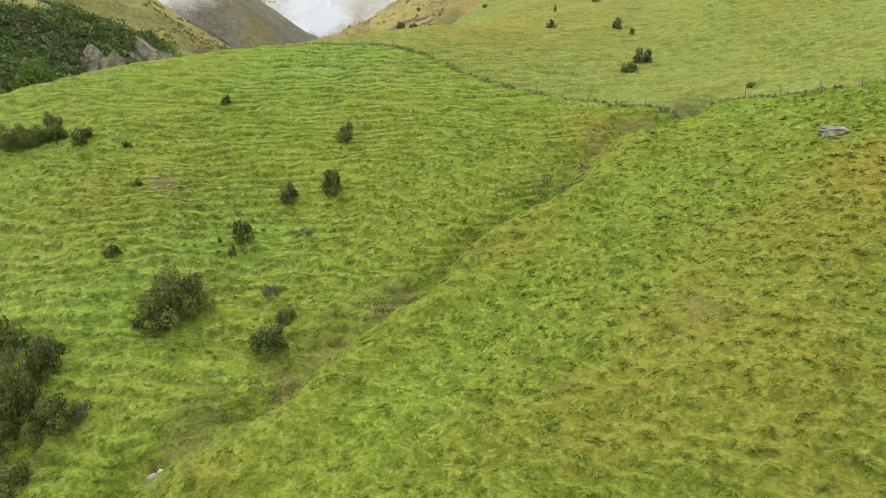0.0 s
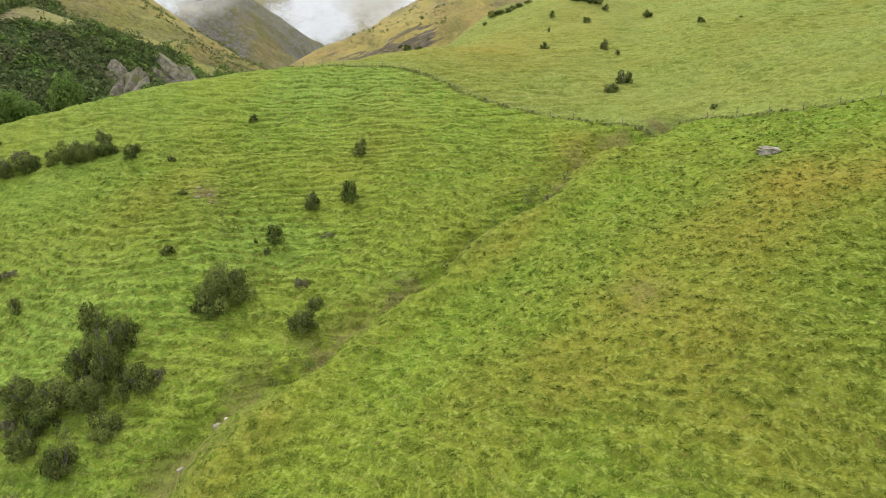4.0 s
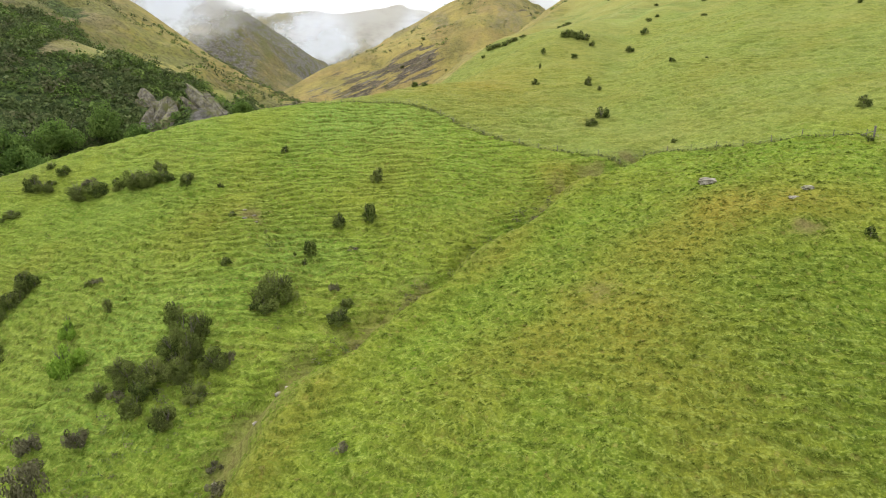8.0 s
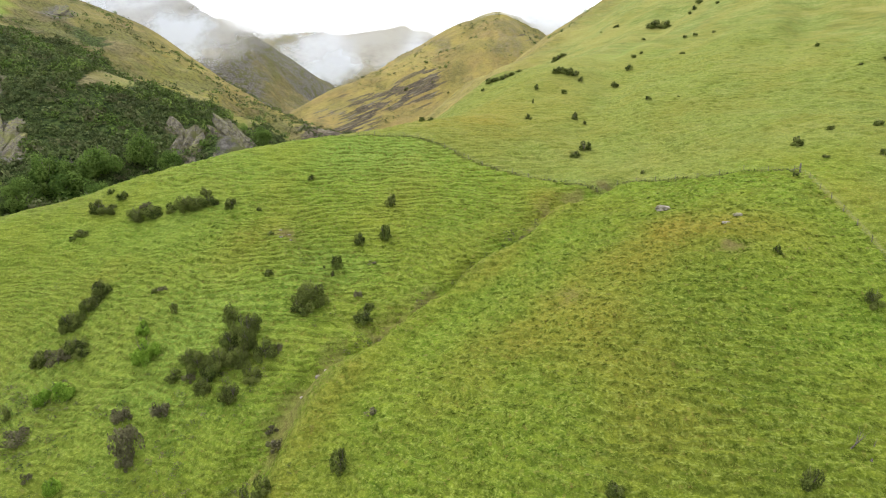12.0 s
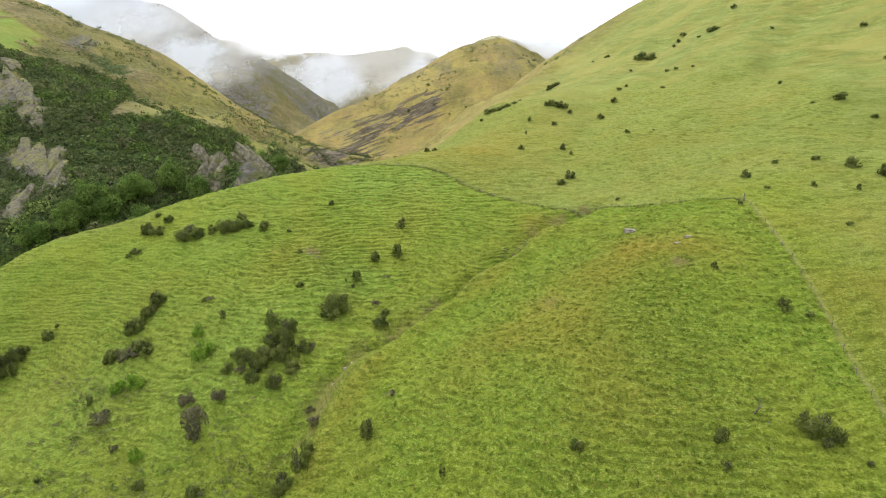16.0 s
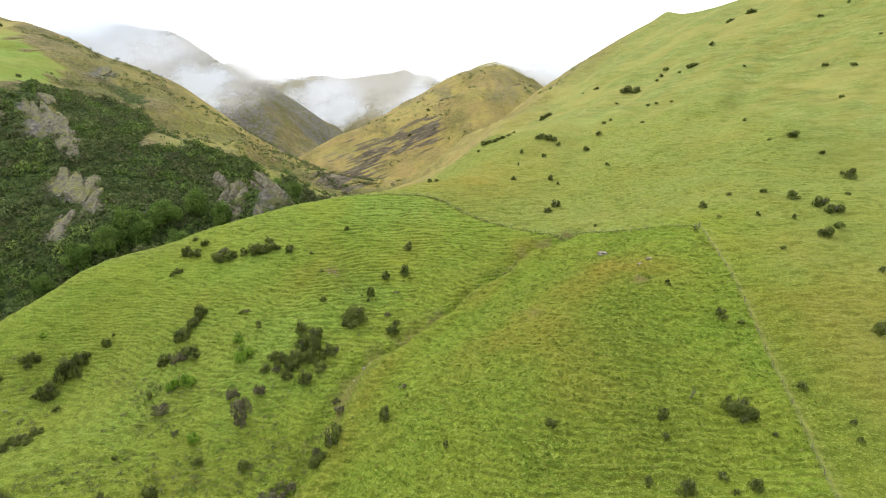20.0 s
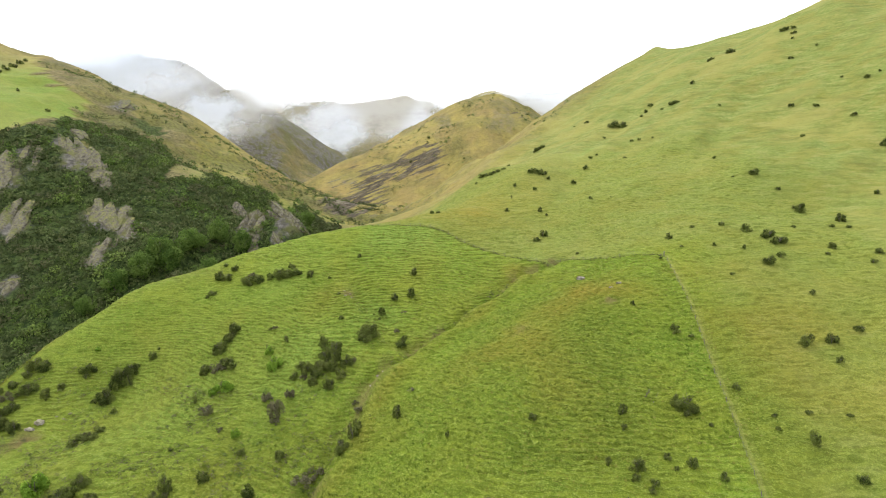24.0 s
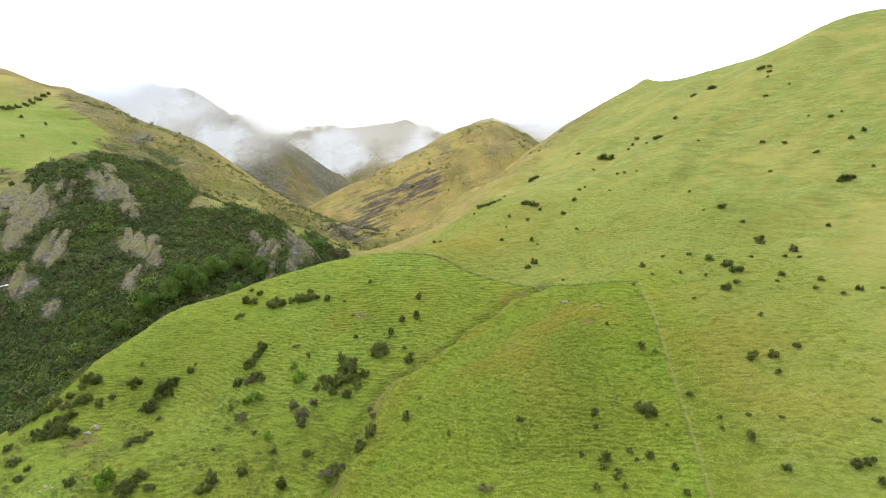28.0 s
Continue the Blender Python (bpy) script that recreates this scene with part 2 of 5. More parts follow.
def covers(p):
    """What grows where: shares of dry tussock, pale outer pasture, lush grass, scrub floor, bare earth and rock."""
    x, y = p[:, 0], p[:, 1]
    n1, n2, n3 = rough(p, 55, 3, 41), rough(p, 14, 3, 51), rough(p, 4, 2, 61)
    pad = inside(p, PADDOCK)
    left = gentle(-(x + 0.42 * (y - 300)), 95, 120) * gentle(y, 235, 290)
    left = np.maximum(left, inside(p, SCRUB) * 1.0)
    hills = gentle(y - 1.35 * x, 395, 520) * gentle(y, 380, 520)
    dry = np.maximum(left * (0.55 + 0.35 * n1), hills * (0.8 + 0.25 * n1))
    dry = np.maximum(dry, 0.9 * gentle(y, 640, 900) * gentle(-x, -190, -60))
    plateau = inside(p + np.c_[7 * n2, 7 * n3], PLATEAU) * 1.0
    dry *= 1 - 0.9 * plateau
    edge = np.exp(-((y - 2.5 * x - 475) / 105) ** 2) * gentle(y, 330, 430)
    dry = np.maximum(dry, 0.4 * np.exp(-(to_line(p, np.array(CREST_LINE)[:, :2]) / 0.9) ** 2) * gentle(-x, 60, 80))
    dry = np.maximum(dry, 0.8 * edge * (0.8 + 0.4 * n2))
    face = 0.2 * np.exp(-(to_line(p, np.array([(4, 176), (12, 184), (24, 194), (36, 202), (52, 206)], float)) / 5) ** 2) + 0.38 * near(p, 16, 188, 9) + 0.3 * near(p, 10, 182, 9) + 0.26 * near(p, 27, 196, 9) + 0.26 * near(p, 37, 202, 8) + 0.36 * near(p, 50, 202, 9) + 0.12 * near(p, 25, 176, 12) + 0.3 * near(p, -8, 250, 9) + 0.5 * near(p, 22, 237, 9) + 0.3 * near(p, 8, 226, 8) + 0.25 * near(p, -34, 232, 8) + 0.2 * np.exp(-(to_line(p, GULLY[3:] + np.array([6.0, -3.4])) / 3.0) ** 2)
    dry = np.maximum(dry, np.where(pad, face * (0.75 + 0.6 * n2), 0) + 0.10 * np.maximum(n2, 0))
    dry = np.maximum(dry, (~pad) * (0.42 * near(p, 4, 294, 26) + 0.25 * near(p, 30, 320, 40) + 0.34 * near(p, 84, 196, 26) + 0.22 * near(p, 96, 165, 26)) * (0.8 + 0.5 * n2))
    pale = np.where(pad, 0.12 * gentle(-x, 25, 60), np.maximum(0.72 * gentle(to_line(p, RUN_LINE), 0, 24), 0.85 * gentle(y + 0.3 * x, 236, 262))) * (1 - 0.5 * left)
    lush = 0.7 * near(p, -6, 264, 11) + 0.6 * near(p, -24, 267, 10) + 0.45 * near(p, -22, 222, 9) + 0.5 * near(p, -40, 200, 16) + 0.5 * near(p, -75, 195, 18) + 0.35 * plateau + 0.95 * near(p, -108, 157, 12) + 0.6 * near(p, 82, 385, 12) + 0.3 * near(p, -57, 240, 8)
    scrub = inside(p, SCRUB) * gentle(rough(p, 26, 3, 71) + 1.2 * gentle(-y, -330, -270), -1.25, -0.75)
    ragged = p + np.c_[5 * n2, 5 * n3]
    for ring in TONGUES:
        scrub = np.maximum(scrub, inside(ragged, ring) * 0.9)
    gully = np.exp(-(to_line(p, GULLY) / 3.6) ** 2)
    earth = gully * gentle(n2 + 0.7 * n3, -0.1, 0.5) * 0.62
    earth = np.maximum(earth, np.exp(-(to_line(p, GULLY[6:10]) / 0.8) ** 2) * gentle(n3, -0.3, 0.4) * 0.7)
    for ex, ey, r, s in ((-31.7, 230.2, 2.2, 1.0), (-113.9, 185.6, 5.0, 1.0), (40, 242.6, 2.6, 0.8), (45.2, 240.3, 2.0, 0.9), (47.8, 194.6, 2.0, 0.9), (50, 201, 1.6, 0.7), (22, 193, 2.5, 0.5), (-21, 183, 3, 0.7)):
        earth = np.maximum(earth, s * near(p, ex, ey, r) * gentle(n3 + 0.35, -0.3, 0.3))
    rock = np.zeros(len(p))
    for cx, cy, w, h in CRAGS:
        rock = np.maximum(rock, near(p, cx, cy, 0.6 * w))
    rock = gentle(rock + 0.4 * n2, 0.35, 0.75) * gentle(rock, 0.08, 0.3)
    rock = np.maximum(rock, gentle(y, 560, 760) * 0.3 * gentle(rough(p, 46, 4, 81), 0.5, 0.8) * gentle(-x, -330, -100))
    rock = np.maximum(rock, 0.92 * gentle(y, 985, 1040) * gentle(-y, -1700, -1550) * gentle(-x, 185, 225) * gentle(rough(p, 60, 4, 83), -1.0, -0.3))
    wander = p + np.c_[9 * rough(p, 40, 2, 93), 9 * rough(p, 40, 2, 94)]
    scree = np.maximum(np.exp(-(to_line(wander, SCREE[:6]) / 24) ** 2), 0.6 * np.exp(-(to_line(wander, SCREE[:4] + np.array([-40.0, 22.0])) / 20) ** 2))
    scree = np.maximum(scree, 0.5 * near(wander, 118, 1000, 16))
    scar = scree
    track = 0.42 * np.exp(-((to_line(p, RUN_LINE + np.array([0.8, 0])) / 0.4) ** 2)) + 0.12 * np.exp(-((to_line(p, RUN_LINE + np.array([2.2, 0])) / 0.4) ** 2))
    strip = 0.65 * np.exp(-(to_line(p, FENCE_LINE) / 0.42) ** 2) + 0.10 * np.exp(-(to_line(p, RUN_LINE) / 0.4) ** 2)
    heath = np.maximum(0.95 * gentle(y, 860, 980) * gentle(-x, 165, 215), gentle(y, 1180, 1300) * (0.9 - 0.6 * gentle(y, 1500, 1800)))
    brown = gentle(y - 0.5 * x, 560, 700) * gentle(y, 560, 700) * gentle(-x, -220, -60)
    heath = np.maximum(heath, brown * (0.10 + 0.55 * gentle(rough(np.c_[1.2 * x + 0.5 * y, 0.35 * y], 40, 4, 141), -0.05, 0.55)))
    heath = np.maximum(heath, left * (1 - plateau) * (0.5 + 0.48 * gentle(n1 + 0.7 * n2, -0.3, 0.45)))
    heath = np.maximum(heath, 0.8 * gentle(y, 380, 440) * gentle(-y, -800, -640) * np.exp(-((x + 118) / 48) ** 2) * gentle(n2 + 0.4 * n1, -0.5, 0.3))
    gold = np.maximum(brown * gentle(-y, -1200, -1120) * (1 - 0.5 * heath), 0.75 * edge * gentle(y, 360, 460))
    gold = np.maximum(gold, gentle(y, 1500, 1700) * 0.6)
    rock = np.maximum(rock, 0.35 * gentle(y, 1700, 1800))
    deep = np.where(pad, np.clip(0.5 * gentle(-x, 45, 75) * gentle(-y, -240, -200) + 1.0 * gentle(x - 0.35 * (y - 190), -4, 24) * gentle(-y, -222, -190) + 0.45 * gentle(-y, -200, -165) + 0.6 * gentle(x, 12, 32) * gentle(-y, -204, -190), 0, 0.42 + 0.34 * gentle(x - 0.3 * (y - 190), 18, 34)) * (1 - 0.75 * gentle(x, 40, 58)), 0.75 * gentle(-y, -215, -170) * gentle(-to_line(p, RUN_LINE), -40, -5))
    under = gentle(y, 105, 150)
    deep, pale, dry = deep * under, pale * under, dry * under
    return {"deep": deep, "heath": heath, "dry": dry, "pale": pale, "lush": lush, "scrub": scrub, "earth": earth, "rock": rock, "track": track, "strip": strip, "scar": scar, "gold": gold}


def relief(p):
    """The land with hummocks and the sheep tracks that step along its contours: height, which step of the tracks, how strong they are, share of tussock top."""
    z = lie(p)
    close = gentle(-np.abs(p[:, 0] - 5), -170, -112) * gentle(-p[:, 1], -420, -340) * gentle(p[:, 1], 110, 150)
    long = p * np.array([0.42, 1.0])
    swell = 0.35 * rough(p, 16, 2, 3)
    lumps = rough(long, 1.25, 3, 13)
    phase = z / 0.78 + 0.9 * rough(p, 22, 2, 23) + 0.5 * rough(long, 3.4, 3, 27)
    up = phase % 1.0
    face = gentle(p[:, 0] - 0.4 * (p[:, 1] - 195), 0, 16) * gentle(-p[:, 1], -214, -192)
    strong = (1 - 0.1 * face) * (1 - 0.55 * np.exp(-(to_line(p, GULLY[3:] + np.array([9.0, -5.0])) / 8.0) ** 2)) * np.clip(0.34 + 0.40 * gentle(rough(p, 20, 2, 33), -0.5, 0.3) + 0.75 * near(p, -6, 253, 24) + 0.5 * near(p, -28, 236, 22) + 0.4 * near(p, 16, 238, 12), 0, 1) * np.where(inside(p, PADDOCK), 1.0, 0.5)
    broken = gentle(rough(long, 1.9, 2, 37), -0.5, 0.25)
    treads = 0.66 * strong * (0.12 + 0.88 * broken) * (gentle(up, 0.5, 0.97) - up)
    cut = 0.12 * np.exp(-(to_line(p + np.c_[1.6 * rough(p, 9, 2, 7), 1.6 * rough(p, 9, 2, 8)], GULLY) / 1.0) ** 2) * (0.6 + 0.4 * rough(p, 5, 2, 43))
    top = close * np.clip(0.5 * (0.5 + 0.5 * lumps) + 0.6 * strong * broken * (gentle(up, 0.86, 0.97) + gentle(-up, -0.28, -0.02)), 0, 1)
    return z + close * (swell + 0.24 * lumps + treads - cut), phase, close * strong, top, close


def surface(p):
    return relief(p)[0]


gx, gy = steps(-2600, 2600, -112, 112, 0.6, 1.024), steps(-700, 4000, 150, 284, 0.36, 1.024)
xx, yy = np.meshgrid(gx, gy)
flat = np.c_[xx.ravel(), yy.ravel()]
zz, treads, steppy, tops, closeness = relief(flat)
nx, ny = len(gx), len(gy)
idx = np.arange(nx * ny).reshape(ny, nx)
quads = np.stack([idx[:-1, :-1], idx[:-1, 1:], idx[1:, 1:], idx[1:, :-1]], -1).reshape(-1, 4)


def mesh_of(name, verts, faces, material, smooth=False):
    """A mesh from arrays: verts (n, 3) and faces (m, 3 or 4)."""
    me = bpy.data.meshes.new(name)
    verts, faces = np.asarray(verts, np.float32), np.asarray(faces, np.int32)
    me.vertices.add(len(verts))
    me.vertices.foreach_set("co", verts.ravel())
    me.loops.add(faces.size)
    me.loops.foreach_set("vertex_index", faces.ravel())
    me.polygons.add(len(faces))
    me.polygons.foreach_set("loop_start", np.arange(0, faces.size, faces.shape[1], dtype=np.int32))
    me.polygons.foreach_set("use_smooth", np.full(len(faces), smooth))
    me.update()
    me.materials.append(material)
    return me


def part(name, me, parent, label=""):
    ob = new(name, me)
    ob.parent = parent
    return tagged(ob, label)


# ---- materials ----
class Nodes:
    """Short calls to wire up one material."""

    def __init__(self, name):
        self.mat = bpy.data.materials.new(name)
        self.mat.use_nodes = True
        self.tree = self.mat.node_tree
        self.tree.nodes.clear()
        self.out = self.add("ShaderNodeOutputMaterial")
        self.pos = self.add("ShaderNodeNewGeometry").outputs["Position"]

    def add(self, kind):
        return self.tree.nodes.new(kind)

    def put(self, socket, value):
        if isinstance(value, bpy.types.NodeSocket):
            self.tree.links.new(value, socket)
        elif isinstance(value, tuple) and len(value) == 3 and socket.type == "RGBA":
            socket.default_value = (*value, 1)
        else:
            socket.default_value = value

    def math(self, op, a, b=0.0, c=0.0):
        n = self.add("ShaderNodeMath")
        n.operation = op
        for s, v in zip(n.inputs, (a, b, c)):
            self.put(s, v)
        return n.outputs[0]

    def mix(self, f, a, b):
        n = self.add("ShaderNodeMix")
        n.data_type, n.clamp_factor = "RGBA", True
        self.put(n.inputs[0], f), self.put(n.inputs[6], a), self.put(n.inputs[7], b)
        return n.outputs[2]

    def noise(self, scale, detail=3.0, vector=None, rough=0.55):
        n = self.add("ShaderNodeTexNoise")
        self.put(n.inputs["Vector"], vector or self.pos)
        n.inputs["Scale"].default_value, n.inputs["Detail"].default_value, n.inputs["Roughness"].default_value = scale, detail, rough
        return n.outputs["Fac"]

    def cells(self, scale, vector=None):
        n = self.add("ShaderNodeTexVoronoi")
        self.put(n.inputs["Vector"], vector or self.pos)
        n.inputs["Scale"].default_value = scale
        return n.outputs["Distance"], n.outputs["Color"]

    def span(self, v, lo, hi, to_lo=0.0, to_hi=1.0):
        n = self.add("ShaderNodeMapRange")
        n.interpolation_type = "SMOOTHSTEP"
        for s, x in zip(n.inputs, (v, lo, hi, to_lo, to_hi)):
            self.put(s, x)
        return n.outputs[0]

    def attr(self, name):
        n = self.add("ShaderNodeAttribute")
        n.attribute_name = name
        return n.outputs["Fac"]

    def island(self):
        return self.add("ShaderNodeNewGeometry").outputs["Random Per Island"]

    def object_random(self):
        return self.add("ShaderNodeObjectInfo").outputs["Random"]

    def bump(self, height, strength, distance, normal=None):
        n = self.add("ShaderNodeBump")
        n.inputs["Strength"].default_value, n.inputs["Distance"].default_value = strength, distance
        self.put(n.inputs["Height"], height)
        if normal:
            self.put(n.inputs["Normal"], normal)
        return n.outputs[0]

    def surface(self, colour, roughness=0.9, specular=0.1, normal=None, translucent=0.0):
        n = self.add("ShaderNodeBsdfPrincipled")
        self.put(n.inputs["Base Color"], colour), self.put(n.inputs["Roughness"], roughness)
        n.inputs["Specular IOR Level"].default_value = specular
        if normal:
            self.put(n.inputs["Normal"], normal)
        shader = n.outputs[0]
        if translucent:
            t, m = self.add("ShaderNodeBsdfTranslucent"), self.add("ShaderNodeMixShader")
            self.put(t.inputs[0], colour), self.put(m.inputs[0], translucent)
            self.tree.links.new(shader, m.inputs[1]), self.tree.links.new(t.outputs[0], m.inputs[2])
            shader = m.outputs[0]
        self.tree.links.new(shader, self.out.inputs[0])
        return self.mat


def grass_colour(n):
    """The sward by its place: green, with yellower, browner and lusher patches."""
    big, mid, fine = n.noise(0.06, 4), n.noise(0.55, 4), n.noise(3.2, 3)
    green = n.mix(n.span(mid, 0.36, 0.66), (0.076, 0.148, 0.011), (0.132, 0.208, 0.018))
    green = n.mix(n.span(big, 0.38, 0.68), green, (0.146, 0.188, 0.017))
    green = n.mix(n.math("MULTIPLY", n.span(fine, 0.52, 0.78), 0.6), green, (0.185, 0.225, 0.026))
    pale = n.mix(n.span(mid, 0.35, 0.7), (0.138, 0.164, 0.040), (0.196, 0.214, 0.070))
    pale = n.mix(n.span(big, 0.42, 0.62), pale, (0.170, 0.166, 0.044))
    c = n.mix(n.attr("pale"), green, pale)
    c = n.mix(n.attr("lush"), c, n.mix(n.span(fine, 0.4, 0.65), (0.125, 0.225, 0.036), (0.195, 0.295, 0.075)))
    straw = n.mix(n.span(n.noise(0.9, 4), 0.35, 0.68), (0.178, 0.122, 0.018), (0.205, 0.160, 0.034))
    c = n.mix(n.attr("deep"), c, n.mix(n.span(mid, 0.38, 0.64), (0.040, 0.068, 0.005), (0.074, 0.094, 0.007)))
    return n.mix(n.attr("dry"), c, straw)


def make_ground_material():
    n = Nodes("hill_pasture")
    c = grass_colour(n)
    flatten = n.add("ShaderNodeVectorMath")
    flatten.operation = "MULTIPLY"
    n.put(flatten.inputs[0], n.pos)
    flatten.inputs[1].default_value = (0.85, 0.9, 0.9)
    lump, tuft, blade = n.noise(0.9, 3, flatten.outputs[0]), n.noise(2.6, 6, flatten.outputs[0], 0.66), n.noise(9.0, 3)
    contour = n.add("ShaderNodeCombineXYZ")
    apart = n.add("ShaderNodeSeparateXYZ")
    n.put(apart.inputs[0], n.pos)
    n.put(contour.inputs[0], n.math("MULTIPLY", apart.outputs[0], 0.30))
    n.put(contour.inputs[1], n.math("MULTIPLY", apart.outputs[1], 0.30))
    n.put(contour.inputs[2], n.math("MULTIPLY", n.attr("tread"), 1.5))
    dash = n.noise(1.1, 3, contour.outputs[0], 0.5)
    # risers: dead thatch and soil plus painted shade; light painted on tussock tops
    c = n.mix(n.math("MULTIPLY", n.attr("top"), 0.4), c, n.mix(n.span(tuft, 0.35, 0.65), (0.125, 0.165, 0.014), (0.180, 0.205, 0.026)))
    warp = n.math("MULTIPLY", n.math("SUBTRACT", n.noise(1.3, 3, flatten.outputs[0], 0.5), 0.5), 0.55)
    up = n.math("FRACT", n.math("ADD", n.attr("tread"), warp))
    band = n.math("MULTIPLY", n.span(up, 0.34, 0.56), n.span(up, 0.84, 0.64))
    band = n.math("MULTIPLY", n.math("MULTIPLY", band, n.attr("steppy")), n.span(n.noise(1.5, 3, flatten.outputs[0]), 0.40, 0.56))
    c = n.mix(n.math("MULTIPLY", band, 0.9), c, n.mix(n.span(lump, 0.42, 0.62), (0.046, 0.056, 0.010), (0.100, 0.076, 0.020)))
    # pale brow stands in for light on the edge of each step
    lit_brow = n.math("MULTIPLY", n.math("MULTIPLY", n.span(up, 0.80, 0.92), n.attr("steppy")), n.span(tuft, 0.35, 0.6))
    c = n.mix(n.math("MULTIPLY", lit_brow, 0.6), c, (0.230, 0.268, 0.085))
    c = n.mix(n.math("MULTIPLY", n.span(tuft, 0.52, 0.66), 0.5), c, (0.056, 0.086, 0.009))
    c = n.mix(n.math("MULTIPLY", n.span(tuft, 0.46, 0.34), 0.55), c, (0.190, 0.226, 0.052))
    c = n.mix(n.math("MULTIPLY", n.span(n.noise(0.28, 4), 0.52, 0.72), 0.3), c, (0.085, 0.118, 0.014))
    near_by = n.attr("close")
    stretch = n.add("ShaderNodeVectorMath")
    stretch.operation = "MULTIPLY"
    n.put(stretch.inputs[0], n.pos)
    stretch.inputs[1].default_value = (1.05, 0.8, 0.8)
    wob = n.add("ShaderNodeVectorMath")
    wob.operation = "ADD"
    n.put(wob.inputs[0], stretch.outputs[0])
    n.put(wob.inputs[1], n.math("MULTIPLY", n.noise(2.2, 3), 0.45))
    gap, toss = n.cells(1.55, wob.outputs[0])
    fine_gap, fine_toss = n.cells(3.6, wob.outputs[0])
    lot = n.add("ShaderNodeSeparateColor")
    n.put(lot.inputs[0], toss)
    few = n.add("ShaderNodeSeparateColor")
    n.put(few.inputs[0], fine_toss)
    # dashes along the contour: ledge shade painted dark, lit lips painted pale
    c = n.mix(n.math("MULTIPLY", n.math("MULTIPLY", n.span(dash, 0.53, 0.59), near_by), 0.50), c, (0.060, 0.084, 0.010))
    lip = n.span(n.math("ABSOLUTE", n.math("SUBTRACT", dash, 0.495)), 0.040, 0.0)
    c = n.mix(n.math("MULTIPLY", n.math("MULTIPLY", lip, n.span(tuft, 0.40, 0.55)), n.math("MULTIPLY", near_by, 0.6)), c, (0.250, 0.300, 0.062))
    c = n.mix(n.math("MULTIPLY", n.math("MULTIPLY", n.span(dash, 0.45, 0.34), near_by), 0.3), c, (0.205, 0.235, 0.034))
    # single tussocks: tops painted as lit, gaps as shaded, now and then a dead one
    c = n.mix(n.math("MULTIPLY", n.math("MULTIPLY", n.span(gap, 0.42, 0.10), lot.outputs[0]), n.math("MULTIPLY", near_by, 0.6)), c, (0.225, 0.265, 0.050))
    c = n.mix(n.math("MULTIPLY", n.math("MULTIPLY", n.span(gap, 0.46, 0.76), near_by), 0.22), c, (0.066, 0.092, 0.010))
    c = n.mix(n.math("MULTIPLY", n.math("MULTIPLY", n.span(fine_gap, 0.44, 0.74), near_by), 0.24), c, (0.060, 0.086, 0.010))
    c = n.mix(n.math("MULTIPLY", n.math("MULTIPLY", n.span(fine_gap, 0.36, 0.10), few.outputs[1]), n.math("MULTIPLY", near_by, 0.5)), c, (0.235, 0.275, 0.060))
    c = n.mix(n.math("MULTIPLY", n.math("MULTIPLY", n.span(lot.outputs[1], 0.90, 0.95), n.span(gap, 0.55, 0.25)), n.math("MULTIPLY", n.math("MULTIPLY", near_by, n.math("SUBTRACT", 1.0, n.attr("pale"))), 0.4)), c, (0.130, 0.092, 0.030))
    grit = n.noise(5.5, 3, flatten.outputs[0], 0.6)
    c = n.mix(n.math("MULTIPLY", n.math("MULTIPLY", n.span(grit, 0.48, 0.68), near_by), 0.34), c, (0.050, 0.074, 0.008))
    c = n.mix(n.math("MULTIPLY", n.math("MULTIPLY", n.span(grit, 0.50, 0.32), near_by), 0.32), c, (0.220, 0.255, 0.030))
    c = n.mix(n.math("MULTIPLY", n.math("MULTIPLY", n.attr("dry"), near_by), 0.55), c, n.mix(n.span(tuft, 0.38, 0.62), (0.260, 0.195, 0.030), (0.140, 0.088, 0.014)))
    # faint stock tracks along the outer pasture
    stroke = n.noise(0.30, 6, contour.outputs[0], 0.62)
    outer = n.math("MULTIPLY", n.attr("pale"), n.math("SUBTRACT", 1.0, n.math("MULTIPLY", near_by, 0.6)))
    c = n.mix(n.math("MULTIPLY", n.math("MULTIPLY", n.span(stroke, 0.52, 0.60), outer), 0.62), c, (0.092, 0.106, 0.024))
    c = n.mix(n.math("MULTIPLY", n.math("MULTIPLY", n.span(stroke, 0.47, 0.36), outer), 0.5), c, (0.240, 0.235, 0.085))
    c = n.mix(n.math("MULTIPLY", n.math("MULTIPLY", n.span(n.noise(0.018, 3), 0.47, 0.62), outer), 0.75), c, (0.222, 0.212, 0.060))
    c = n.mix(n.math("MULTIPLY", n.math("MULTIPLY", n.span(n.noise(0.04, 4), 0.52, 0.66), outer), 0.45), c, (0.120, 0.165, 0.040))
    # soft shade painted into the colour under each grazed step
    step_shade = n.math("MULTIPLY", n.math("MULTIPLY", n.span(up, 0.15, 0.55), n.span(up, 0.98, 0.70)), n.attr("steppy"))
    step_shade = n.math("MULTIPLY", step_shade, n.span(n.noise(1.1, 3, flatten.outputs[0]), 0.42, 0.60))
    c = n.mix(n.math("MULTIPLY", step_shade, 0.38), c, (0.048, 0.068, 0.007))
    stroke = n.noise(1.0, 4, contour.outputs[0], 0.6)
    c = n.mix(n.math("MULTIPLY", n.math("MULTIPLY", n.span(stroke, 0.52, 0.66), outer), 0.4), c, (0.090, 0.100, 0.024))
    far_dark = n.mix(n.span(n.noise(0.045, 6, rough=0.62), 0.40, 0.62), (0.078, 0.074, 0.036), (0.190, 0.162, 0.082))
